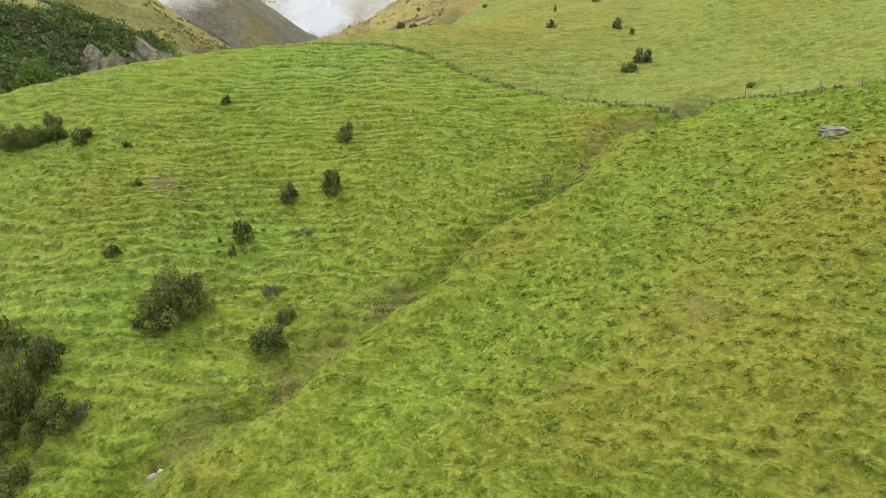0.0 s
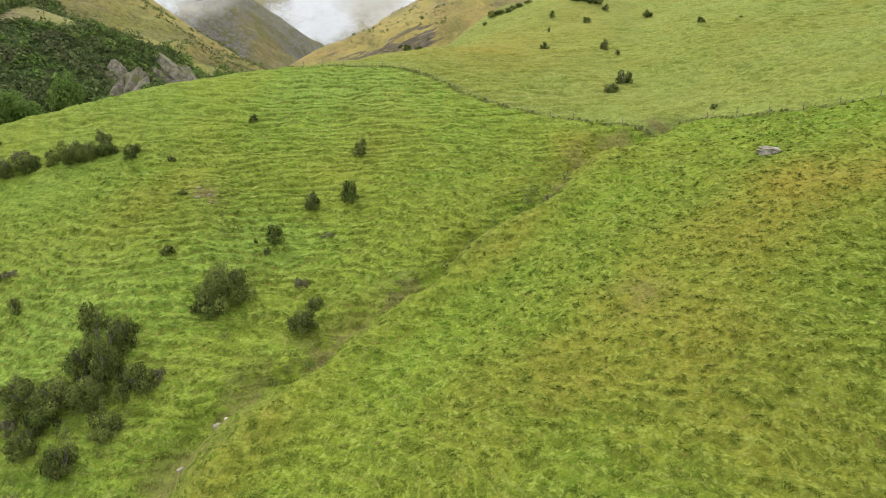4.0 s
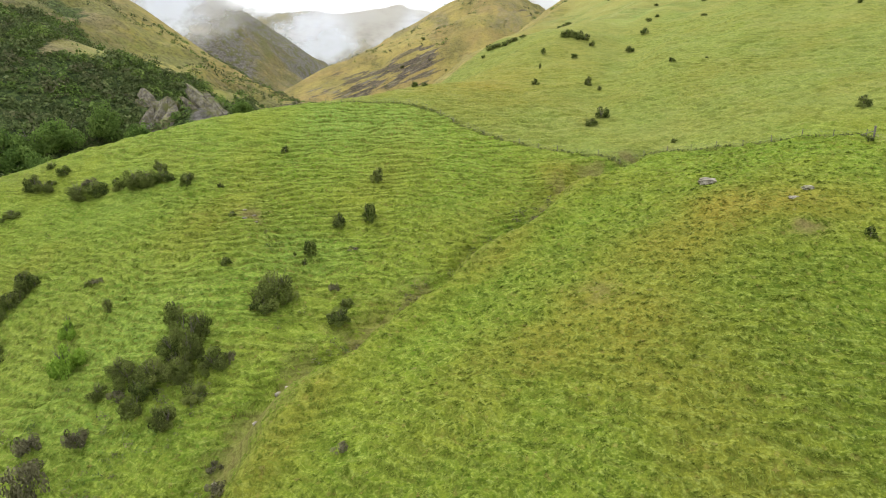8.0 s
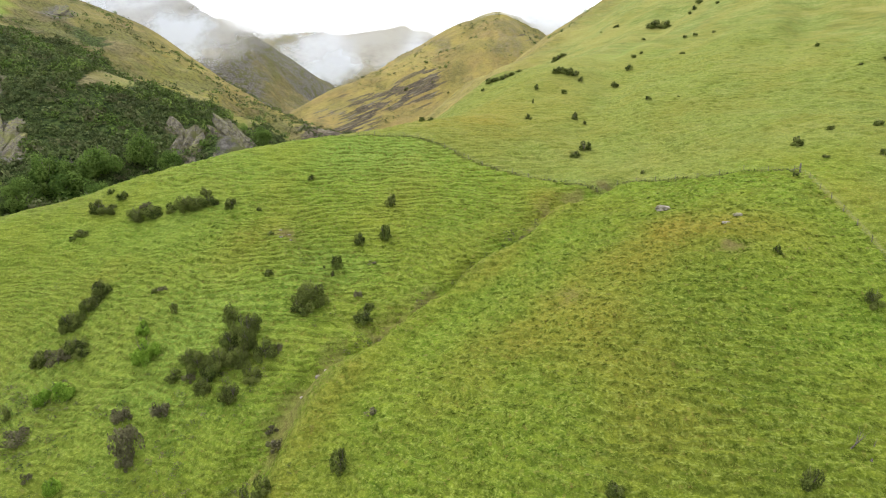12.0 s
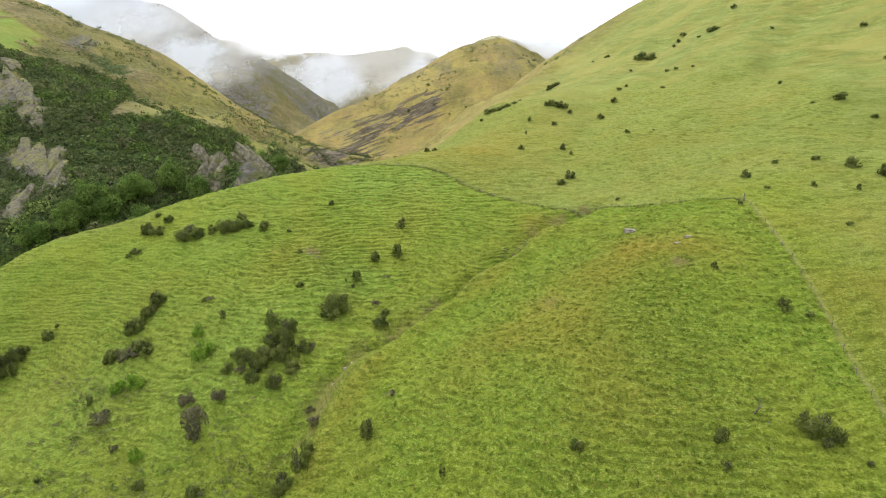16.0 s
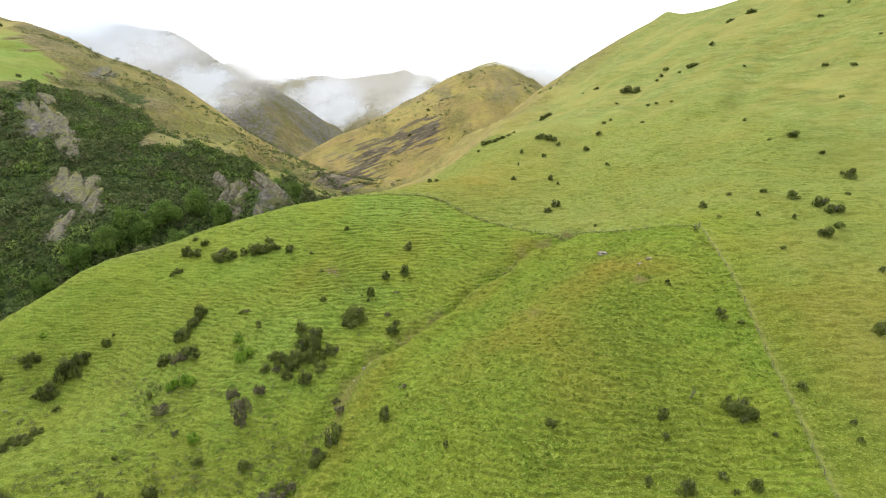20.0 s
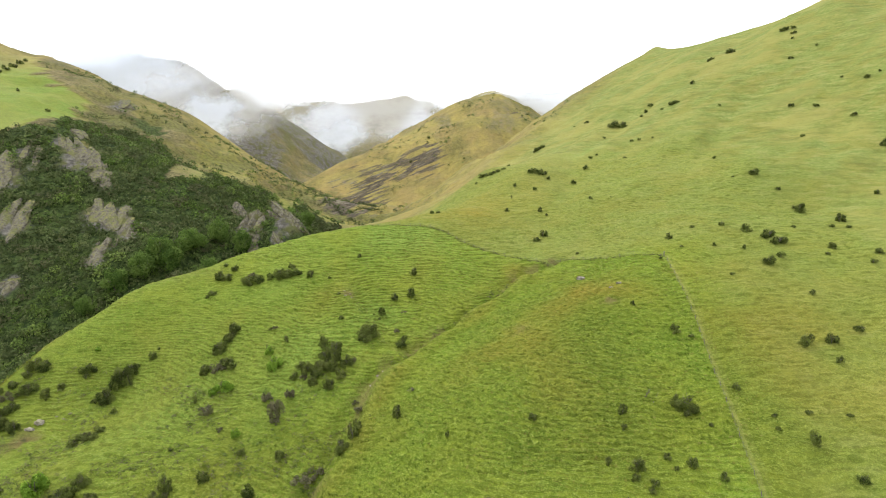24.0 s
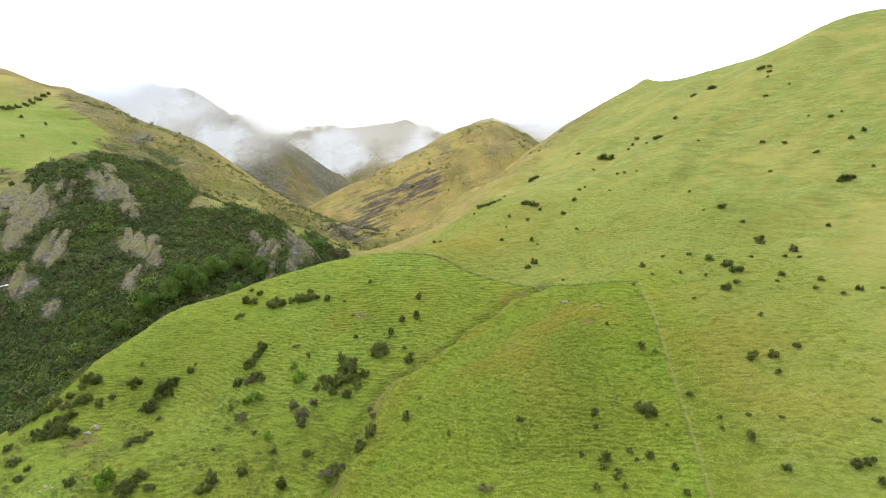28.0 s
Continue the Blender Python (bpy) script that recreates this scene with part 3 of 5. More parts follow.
    far_dark = n.mix(n.math("MULTIPLY", n.span(n.noise(0.16, 4), 0.52, 0.68), 0.6), far_dark, (0.050, 0.046, 0.028))
    c = n.mix(n.attr("heath"), c, far_dark)
    litter = n.mix(n.span(n.noise(0.5, 5, rough=0.65), 0.40, 0.62), (0.022, 0.036, 0.012), (0.070, 0.098, 0.028))
    c = n.mix(n.span(n.attr("scrub"), 0.15, 0.5), c, litter)
    c = n.mix(n.attr("track"), c, (0.225, 0.215, 0.075))
    c = n.mix(n.attr("strip"), c, n.mix(n.span(tuft, 0.4, 0.62), (0.034, 0.046, 0.010), (0.070, 0.058, 0.020)))
    c = n.mix(n.math("MULTIPLY", n.attr("gold"), 0.8), c, n.mix(n.span(n.noise(0.02, 5), 0.40, 0.62), (0.290, 0.240, 0.074), (0.262, 0.192, 0.074)))
    # tussock, heath and bare ground mottle the mountain slopes
    wild = n.math("MULTIPLY", n.math("SUBTRACT", 1.0, n.attr("scrub")), n.math("MULTIPLY", n.math("MULTIPLY", n.math("MAXIMUM", n.attr("dry"), n.attr("heath")), n.math("SUBTRACT", 1.0, n.math("MULTIPLY", n.attr("gold"), 0.65))), n.math("SUBTRACT", 1.0, near_by)))
    mottle, speck = n.noise(0.11, 7, rough=0.68), n.noise(0.42, 5, rough=0.65)
    c = n.mix(n.math("MULTIPLY", wild, n.span(mottle, 0.42, 0.58, 0.0, 0.85)), c, n.mix(n.span(speck, 0.40, 0.6), (0.146, 0.120, 0.066), (0.108, 0.098, 0.044)))
    c = n.mix(n.math("MULTIPLY", wild, n.span(speck, 0.53, 0.64, 0.0, 0.75)), c, (0.046, 0.046, 0.018))
    c = n.mix(n.math("MULTIPLY", wild, n.span(speck, 0.44, 0.34, 0.0, 0.5)), c, (0.225, 0.190, 0.085))
    c = n.mix(n.math("MULTIPLY", wild, n.span(n.noise(0.028, 5, rough=0.6), 0.46, 0.58, 0.0, 0.8)), c, n.mix(n.span(speck, 0.42, 0.6), (0.120, 0.128, 0.036), (0.066, 0.072, 0.024)))
    # rock ribs and dark heather slant across the brown hill
    slant = n.add("ShaderNodeCombineXYZ")
    n.put(slant.inputs[0], n.math("MULTIPLY", n.math("SUBTRACT", apart.outputs[2], n.math("MULTIPLY", apart.outputs[0], 0.45)), 0.17))
    n.put(slant.inputs[1], n.math("MULTIPLY", apart.outputs[0], 0.022))
    n.put(slant.inputs[2], n.math("MULTIPLY", apart.outputs[1], 0.010))
    rib = n.noise(1.0, 6, slant.outputs[0], 0.62)
    bare = n.span(n.math("ADD", n.attr("scar"), n.math("MULTIPLY", n.math("SUBTRACT", rib, 0.52), 4.6)), 0.40, 0.70)
    dark_rib = n.mix(n.span(speck, 0.42, 0.6), (0.100, 0.080, 0.058), (0.050, 0.046, 0.034))
    dark_rib = n.mix(n.span(n.noise(2.2, 5, slant.outputs[0], 0.6), 0.52, 0.66, 0.0, 0.7), dark_rib, (0.190, 0.172, 0.130))
    c = n.mix(n.math("MULTIPLY", bare, n.span(n.attr("scar"), 0.05, 0.25)), c, dark_rib)
    c = n.mix(n.math("MULTIPLY", n.math("MULTIPLY", n.span(rib, 0.52, 0.68), n.attr("gold")), 0.55), c, (0.150, 0.132, 0.048))
    soil = n.mix(n.span(n.noise(3.0, 4), 0.35, 0.68), (0.085, 0.070, 0.026), (0.150, 0.122, 0.050))
    c = n.mix(n.attr("earth"), c, soil)
    stone = n.mix(n.span(n.noise(0.35, 5, rough=0.65), 0.35, 0.68), (0.078, 0.072, 0.064), (0.178, 0.166, 0.146))
    stone = n.mix(n.math("MULTIPLY", n.span(n.noise(0.12, 5, rough=0.6), 0.46, 0.6), 0.85), stone, (0.090, 0.096, 0.030))
    c = n.mix(n.attr("rock"), c, stone)
    height = n.math("ADD", n.math("SUBTRACT", tuft, n.math("MULTIPLY", dash, 1.0)), n.math("MULTIPLY", blade, 0.25))
    height = n.math("SUBTRACT", height, n.math("ADD", n.math("MULTIPLY", gap, 0.8), n.math("MULTIPLY", fine_gap, 0.4)))
    stair = n.math("MULTIPLY", n.math("SUBTRACT", n.span(up, 0.5, 0.95), up), n.attr("steppy"))
    height = n.math("ADD", height, n.math("MULTIPLY", stair, 1.2))
    coarse = n.math("MULTIPLY", n.noise(0.12, 6, rough=0.6), n.math("ADD", n.attr("heath"), n.math("MULTIPLY", n.attr("dry"), 0.5)))
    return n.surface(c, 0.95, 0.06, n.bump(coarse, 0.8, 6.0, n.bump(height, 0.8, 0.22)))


def make_tuft_material():
    n = Nodes("grass_blades")
    c = grass_colour(n)
    r = n.island()
    c = n.mix(n.span(r, 0.3, 1.0, 0.0, 0.55), c, (0.170, 0.200, 0.034))
    c = n.mix(n.span(r, 0.30, 0.0, 0.0, 0.3), c, (0.070, 0.104, 0.012))
    c = n.mix(n.span(r, 0.93, 1.0, 0.0, 0.5), c, (0.180, 0.150, 0.055))
    c = n.mix(n.math("MULTIPLY", n.span(n.noise(7.0, 3), 0.5, 0.7), 0.3), c, (0.060, 0.085, 0.012))
    return n.surface(c, 0.9, 0.08, n.bump(n.noise(9.0, 3), 0.8, 0.10), 0.12)


def make_spray_material():
    n = Nodes("long_grass_sprays")
    c = grass_colour(n)
    tone = n.attr("tone")
    c = n.mix(0.35, c, (0.145, 0.205, 0.022))
    c = n.mix(n.span(tone, 0.3, 1.0, 0.0, 0.7), c, (0.260, 0.310, 0.050))
    c = n.mix(n.span(tone, 0.97, 0.99, 0.0, 0.6), c, (0.210, 0.145, 0.050))
    c = n.mix(n.span(n.attr("tip"), 0.4, 0.0, 0.0, 0.2), c, (0.080, 0.110, 0.014))
    return n.surface(c, 0.8, 0.1, None, 0.5)


def make_leaf_material(name, dark, light, tip, see_through=0.25, patchy=False, browning=0.0):
    n = Nodes(name)
    r = n.island()
    tone = n.math("ADD", n.math("MULTIPLY", r, 0.42), n.math("MULTIPLY", n.attr("bough"), 0.58))
    c = n.mix(n.span(tone, 0.15, 0.85), dark, light)
    c = n.mix(n.span(n.object_random(), 0.0, 1.0, 0.0, 0.3), c, tip)
    c = n.mix(n.span(n.attr("bough"), 0.7, 1.0, 0.0, 0.6), c, tip)
    if patchy:
        c = n.mix(n.math("MULTIPLY", n.span(n.noise(0.05, 4), 0.46, 0.60), n.span(n.attr("bough"), 0.3, 0.8, 0.0, 0.7)), c, n.mix(r, (0.060, 0.058, 0.032), (0.112, 0.102, 0.058)))
        c = n.mix(n.math("MULTIPLY", n.span(n.noise(0.035, 4), 0.44, 0.60), n.span(n.attr("bough"), 0.75, 0.35, 0.0, 0.8)), c, n.mix(r, (0.058, 0.108, 0.020), (0.150, 0.222, 0.044)))
    elif browning:
        c = n.mix(n.math("MULTIPLY", n.span(n.noise(0.5, 3), 0.48, 0.62), browning), c, n.mix(r, (0.070, 0.056, 0.034), (0.135, 0.108, 0.064)))
    c = n.mix(n.span(r, 0.88, 1.0, 0.0, 0.7), c, tip)
    return n.surface(c, 0.85, 0.06, None, see_through)


def make_bark_material():
    n = Nodes("grey_bark")
    c = n.mix(n.span(n.noise(6.0, 4), 0.35, 0.65), (0.060, 0.050, 0.040), (0.165, 0.145, 0.120))
    return n.surface(c, 0.9, 0.15, n.bump(n.noise(14.0, 3), 0.6, 0.05))


def make_stone_material(name, dark, light, lichen, grassy=False):
    n = Nodes(name)
    c = n.mix(n.span(n.noise(0.5, 6, rough=0.68), 0.36, 0.66), dark, light)
    streak = n.add("ShaderNodeVectorMath")
    streak.operation = "MULTIPLY"
    n.put(streak.inputs[0], n.pos)
    streak.inputs[1].default_value = (1.0, 1.0, 0.22)
    c = n.mix(n.math("MULTIPLY", n.span(n.noise(0.9, 5, streak.outputs[0], 0.65), 0.52, 0.62), 0.8), c, dark)
    c = n.mix(n.math("MULTIPLY", n.span(n.noise(0.8, 5), 0.48, 0.62), 0.65), c, lichen)
    c = n.mix(n.math("MULTIPLY", n.span(n.noise(0.16, 4), 0.52, 0.66), 0.75), c, (0.110, 0.115, 0.030))
    if grassy:
        facing = n.add("ShaderNodeSeparateXYZ")
        n.put(facing.inputs[0], n.add("ShaderNodeNewGeometry").outputs["Normal"])
        ledge = n.math("ADD", facing.outputs[2], n.math("MULTIPLY", n.math("SUBTRACT", n.noise(0.5, 4), 0.5), 1.2))
        c = n.mix(n.span(ledge, 0.74, 0.95), c, n.mix(n.span(n.noise(0.8, 4), 0.4, 0.6), (0.070, 0.082, 0.022), (0.150, 0.138, 0.048)))
    return n.surface(c, 0.88, 0.2, n.bump(n.noise(1.6, 6, rough=0.7), 0.5, 0.16))


def make_wood_material():
    n = Nodes("weathered_post_wood")
    c = n.mix(n.span(n.noise(5.0, 4), 0.3, 0.7), (0.070, 0.062, 0.050), (0.165, 0.150, 0.124))
    return n.surface(c, 0.85, 0.2)


def make_wire_material():
    n = Nodes("galvanised_wire")
    m = n.surface((0.09, 0.09, 0.085), 0.55, 0.4)
    return m


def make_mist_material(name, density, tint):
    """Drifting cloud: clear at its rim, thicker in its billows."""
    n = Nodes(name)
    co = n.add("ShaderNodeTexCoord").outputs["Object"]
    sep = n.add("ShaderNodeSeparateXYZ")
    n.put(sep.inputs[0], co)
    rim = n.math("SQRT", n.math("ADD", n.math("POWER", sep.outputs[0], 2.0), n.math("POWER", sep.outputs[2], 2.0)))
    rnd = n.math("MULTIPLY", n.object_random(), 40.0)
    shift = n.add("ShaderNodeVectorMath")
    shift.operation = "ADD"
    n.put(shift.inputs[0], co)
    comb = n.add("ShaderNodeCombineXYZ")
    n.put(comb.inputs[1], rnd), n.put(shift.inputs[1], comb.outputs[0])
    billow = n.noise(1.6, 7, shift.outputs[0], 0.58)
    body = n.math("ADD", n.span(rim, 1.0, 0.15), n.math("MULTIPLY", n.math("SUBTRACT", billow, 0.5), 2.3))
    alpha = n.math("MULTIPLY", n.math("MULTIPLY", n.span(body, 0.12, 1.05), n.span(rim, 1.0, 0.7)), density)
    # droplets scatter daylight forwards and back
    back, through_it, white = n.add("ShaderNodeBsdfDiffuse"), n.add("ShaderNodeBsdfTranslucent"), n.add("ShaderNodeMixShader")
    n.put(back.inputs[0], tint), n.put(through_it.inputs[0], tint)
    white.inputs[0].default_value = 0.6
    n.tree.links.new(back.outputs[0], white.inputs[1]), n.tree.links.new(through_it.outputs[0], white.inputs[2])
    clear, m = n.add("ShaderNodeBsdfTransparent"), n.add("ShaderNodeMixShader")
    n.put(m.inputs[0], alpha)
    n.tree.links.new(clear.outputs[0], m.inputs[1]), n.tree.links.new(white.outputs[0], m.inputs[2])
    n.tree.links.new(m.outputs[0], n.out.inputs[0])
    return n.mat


PASTURE, BLADES, SPRAY = make_ground_material(), make_tuft_material(), make_spray_material()
LEAF_DARK = make_leaf_material("dark_shrub_leaves", (0.020, 0.032, 0.008), (0.104, 0.138, 0.030), (0.176, 0.198, 0.050), 0.18, False, 0.15)
LEAF_GREEN = make_leaf_material("fresh_green_leaves", (0.100, 0.185, 0.020), (0.235, 0.365, 0.046), (0.310, 0.430, 0.066), 0.35)
LEAF_GREY = make_leaf_material("grey_twiggy_leaves", (0.058, 0.056, 0.030), (0.128, 0.122, 0.064), (0.165, 0.150, 0.086), 0.2)
LEAF_WOOD = make_leaf_material("gorge_scrub_leaves", (0.022, 0.037, 0.014), (0.092, 0.120, 0.042), (0.138, 0.160, 0.060), 0.2, True)
LEAF_GROVE = make_leaf_material("gorge_grove_leaves", (0.030, 0.054, 0.014), (0.122, 0.178, 0.040), (0.190, 0.245, 0.060), 0.25)
LEAF_TREE = make_leaf_material("gorge_tree_leaves", (0.046, 0.086, 0.018), (0.112, 0.182, 0.036), (0.150, 0.212, 0.050), 0.4)
RANK = make_leaf_material("rank_dark_grass", (0.046, 0.066, 0.014), (0.086, 0.104, 0.024), (0.110, 0.100, 0.038), 0.2)
BARK, POST_WOOD, WIRE = make_bark_material(), make_wood_material(), make_wire_material()
CLIFF = make_stone_material("lichened_cliff_rock", (0.056, 0.049, 0.036), (0.188, 0.170, 0.130), (0.112, 0.106, 0.046), True)
PALE_STONE = make_stone_material("pale_grey_boulder", (0.140, 0.126, 0.098), (0.320, 0.292, 0.235), (0.200, 0.180, 0.105))
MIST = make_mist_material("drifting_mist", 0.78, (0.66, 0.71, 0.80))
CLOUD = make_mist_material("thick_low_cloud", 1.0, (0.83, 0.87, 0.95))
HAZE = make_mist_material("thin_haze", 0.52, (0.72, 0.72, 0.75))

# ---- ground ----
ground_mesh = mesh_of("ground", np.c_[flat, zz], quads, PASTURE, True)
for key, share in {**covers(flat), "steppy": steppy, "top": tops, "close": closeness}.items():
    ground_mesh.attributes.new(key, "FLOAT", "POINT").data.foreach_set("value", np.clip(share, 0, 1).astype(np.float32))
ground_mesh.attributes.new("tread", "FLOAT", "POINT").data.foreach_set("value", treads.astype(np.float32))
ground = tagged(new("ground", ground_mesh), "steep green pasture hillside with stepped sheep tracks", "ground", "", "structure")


def height_at(x, y):
    return float(surface(np.array([[x, y]], float))[0])


# ---- grass tufts ----
rng = np.random.default_rng(7)


def tussocks(count, x0, x1, y0, y1, wide, tall, keep):
    """Low mounds of matted grass, drawn out along the contour, each with a ragged skirt."""
    p = np.c_[rng.uniform(x0, x1, count), rng.uniform(y0, y1, count)]
    p = p[keep(p)]
    k, sides = len(p), 7
    size = wide * rng.uniform(0.5, 1.3, k)
    high = tall * rng.uniform(0.5, 1.3, k)
    ang = np.arange(sides) * 2 * np.pi / sides + rng.uniform(0, 1, (k, 1))
    reach = size[:, None] * rng.uniform(0.6, 1.25, (k, sides))
    rim = p[:, None, :] + np.stack([np.cos(ang) * reach, 0.5 * np.sin(ang) * reach], -1)
    rim_z = surface(rim.reshape(-1, 2)).reshape(k, sides) - 0.06
    head = p + np.c_[rng.normal(size=k) * 0.12 * size, -0.12 * size]
    head_z = surface(p) + high
    v = np.concatenate([np.concatenate([rim, rim_z[..., None]], -1), np.c_[head, head_z][:, None, :]], 1).reshape(-1, 3)
    n = sides + 1
    tri = np.array([(a, (a + 1) % sides, sides) for a in range(sides)])
    f = (np.arange(k)[:, None, None] * n + tri[None]).reshape(-1, 3)
    return v, f, p, n


def tag_cover(me, p, each):
    got = covers(p)
    for key in ("dry", "pale", "lush", "deep"):
        me.attributes.new(key, "FLOAT", "POINT").data.foreach_set("value", np.repeat(np.clip(got[key], 0, 1), each).astype(np.float32))


def tuft_object(name, label, material, *args):
    v, f, p, n = tussocks(*args)
    me = mesh_of(name, v, f, material, True)
    tag_cover(me, p, n)
    return tagged(new(name, me), label, "grass", "", "stuff")


def blade_object(label, p, tall, blades=6):
    """Sprays of drooping blades, each spray a tone of its own."""
    k = len(p)
    size = tall * rng.uniform(0.6, 1.35, k)
    ang = rng.uniform(0, 2 * np.pi, (k, blades))
    out = np.stack([np.cos(ang), np.sin(ang)], -1)
    side = np.stack([-np.sin(ang), np.cos(ang)], -1)
    foot = p[:, None, :] + out * 0.18 * size[:, None, None]
    tip = foot + out * (size[:, None] * rng.uniform(0.5, 1.1, (k, blades)))[..., None] + np.array([0, -0.25]) * size[:, None, None]
    half = side * 0.24 * size[:, None, None]
    base = surface(p)
    rise = np.stack([(surface(p + np.array([0.4, 0])) - base) / 0.4, (surface(p + np.array([0, 0.4])) - base) / 0.4], -1)
    z0 = base[:, None] + np.sum((foot - p[:, None, :]) * rise[:, None, :], -1)
    z1 = base[:, None] + np.sum((tip - p[:, None, :]) * rise[:, None, :], -1) + size[:, None] * rng.uniform(0.06, 0.24, (k, blades))
    v = np.stack([np.concatenate([foot + half, z0[..., None] + 0.01], -1), np.concatenate([foot - half, z0[..., None] + 0.01], -1),
                  np.concatenate([tip, z1[..., None]], -1)], 2).reshape(-1, 3)
    me = mesh_of("grass", v, np.arange(len(v)).reshape(-1, 3), SPRAY)
    tag_cover(me, p, 3 * blades)
    me.attributes.new("tip", "FLOAT", "POINT").data.foreach_set("value", np.tile([0.0, 0.0, 1.0], k * blades).astype(np.float32))
    me.attributes.new("tone", "FLOAT", "POINT").data.foreach_set("value", np.repeat(rng.uniform(0, 1, k), 3 * blades).astype(np.float32))
    return tagged(new("grass", me), label, "grass", "", "stuff")


def clumpy(p):
    return (relief(p)[3] > rng.uniform(0.05, 0.85, len(p))) & (covers(p)["earth"] < 0.5)


tuft_object("grass", "clumpy green pasture grass on the spur", BLADES, 95000, -112, 110, 148, 285, 0.40, 0.16, clumpy)
sward = np.c_[rng.uniform(-110, 100, 120000), rng.uniform(148, 268, 120000)]
thick = gentle(-np.abs(sward[:, 0] - 4), -104, -40) * gentle(-sward[:, 1], -268, -215)
step = relief(sward)[1] % 1.0
lip = np.maximum(gentle(step, 0.62, 0.9), gentle(-step, -0.22, -0.02))
sward = sward[thick * (0.25 + 0.75 * lip) > rng.uniform(0.05, 0.9, len(sward))]
sward = sward[inside(sward, PADDOCK) & (covers(sward)["earth"] < 0.4)]
blade_object("sprays of long pasture grass on the hillside", sward, 0.34)
tuft_object("grass", "tall rank grass along the fence", RANK, 40000, -44, 74, 125, 285, 0.3, 0.3, lambda p: to_line(p, FENCE_LINE) < 0.42)
# ---- shrubs and trees ----
def tube(points, radii, sides=5):
    """A tapered stem along points."""
    pts, v, f = np.asarray(points, float), [], []
    for i, (p, r) in enumerate(zip(pts, radii)):
        d = pts[min(i + 1, len(pts) - 1)] - pts[max(i - 1, 0)]
        d = d / (np.linalg.norm(d) + 1e-9)
        a = np.cross(d, (0.3, 0.9, 0.1))
        a = a / (np.linalg.norm(a) + 1e-9)
        b = np.cross(d, a)
        for k in range(sides):
            w = 2 * np.pi * k / sides
            v.append(p + r * (np.cos(w) * a + np.sin(w) * b))
    for i in range(len(pts) - 1):
        for k in range(sides):
            k2 = (k + 1) % sides
            f.append((i * sides + k, i * sides + k2, (i + 1) * sides + k2, (i + 1) * sides + k))
    return np.array(v), np.array(f)


def stems(seed, limbs, reach, tall, thick):
    """A short trunk that parts into crooked limbs."""
    r = np.random.default_rng(seed)
    fork = np.array([0.05 * r.normal(), 0.05 * r.normal(), 0.16 * tall])
    vs, fs, n = [], [], 0
    runs = [([(0, 0, -0.12 * tall), (0, 0, 0.03), fork], [thick * 1.3, thick, thick * 0.8])]
    for i in range(limbs):
        a = 2 * np.pi * (i + r.uniform(-0.3, 0.3)) / limbs
        out = np.array([np.cos(a), np.sin(a), 0]) * reach * r.uniform(0.5, 0.95)
        top = fork + out + np.array([0, 0, tall * r.uniform(0.35, 0.75)])
        mid = fork + 0.45 * out + np.array([0, 0, tall * r.uniform(0.15, 0.35)]) + 0.06 * r.normal(size=3)
        runs.append(([fork, mid, top], [thick * 0.65, thick * 0.4, thick * 0.12]))
        side = mid + 0.4 * out[[1, 0, 2]] * r.choice([-1, 1]) + np.array([0, 0, 0.25 * tall])
        runs.append(([mid, side], [thick * 0.3, thick * 0.08]))
    for p, rad in runs:
        v, f = tube(p, rad)
        vs.append(v), fs.append(f + n)
        n += len(v)
    return np.concatenate(vs), np.concatenate(fs)


def crown(seed, lumps, sprigs, leaf, base=0.12, spread=0.62):
    """Leaf sprigs on uneven lobes: about 2 wide and 1.5 high, with gaps between the lobes."""
    r = np.random.default_rng(seed)
    ang, rad = r.uniform(0, 2 * np.pi, lumps), 1.08 * spread * np.sqrt(r.uniform(0, 1, lumps))
    mid = np.c_[rad * np.cos(ang), rad * np.sin(ang), 1.5 * (base + 0.02 + r.uniform(0, 0.66, lumps) * (1 - 0.7 * rad))]
    girth = r.uniform(0.17, 0.36, lumps)
    size = np.c_[girth, girth * r.uniform(0.8, 1.2, lumps), girth * r.uniform(0.8, 1.15, lumps)]
    share = girth ** 2 / np.sum(girth ** 2)
    which = r.choice(lumps, sprigs, p=share)
    d = r.normal(size=(sprigs, 3))
    d /= np.linalg.norm(d, axis=1)[:, None]
    stray = r.uniform(size=(sprigs, 1)) < 0.04
    c = mid[which] + d * size[which] * (r.uniform(0.35, 1, (sprigs, 1)) ** 0.3) * (1 + 0.07 * r.normal(size=(sprigs, 1)) + 0.35 * stray)
    c[:, 2] = np.where(c[:, 2] < -0.14, -0.14 + 0.12 * r.uniform(size=sprigs), c[:, 2])
    face = d + 0.38 * r.normal(size=(sprigs, 3)) + np.array([0, 0, 0.2])
    face /= np.linalg.norm(face, axis=1)[:, None]
    a = np.cross(face, r.normal(size=(sprigs, 3)))
    a /= np.linalg.norm(a, axis=1)[:, None]
    b = np.cross(face, a)
    s = leaf * r.uniform(0.6, 1.35, (sprigs, 1))
    lift = face * s * 0.3
    v = np.stack([c - a * s, c - 0.6 * b * s + lift, c + a * s, c + 0.6 * b * s - 0.2 * lift], 1).reshape(-1, 3)
    return v, np.arange(4 * sprigs).reshape(-1, 4), np.repeat(r.uniform(0, 1, lumps)[which], 4)


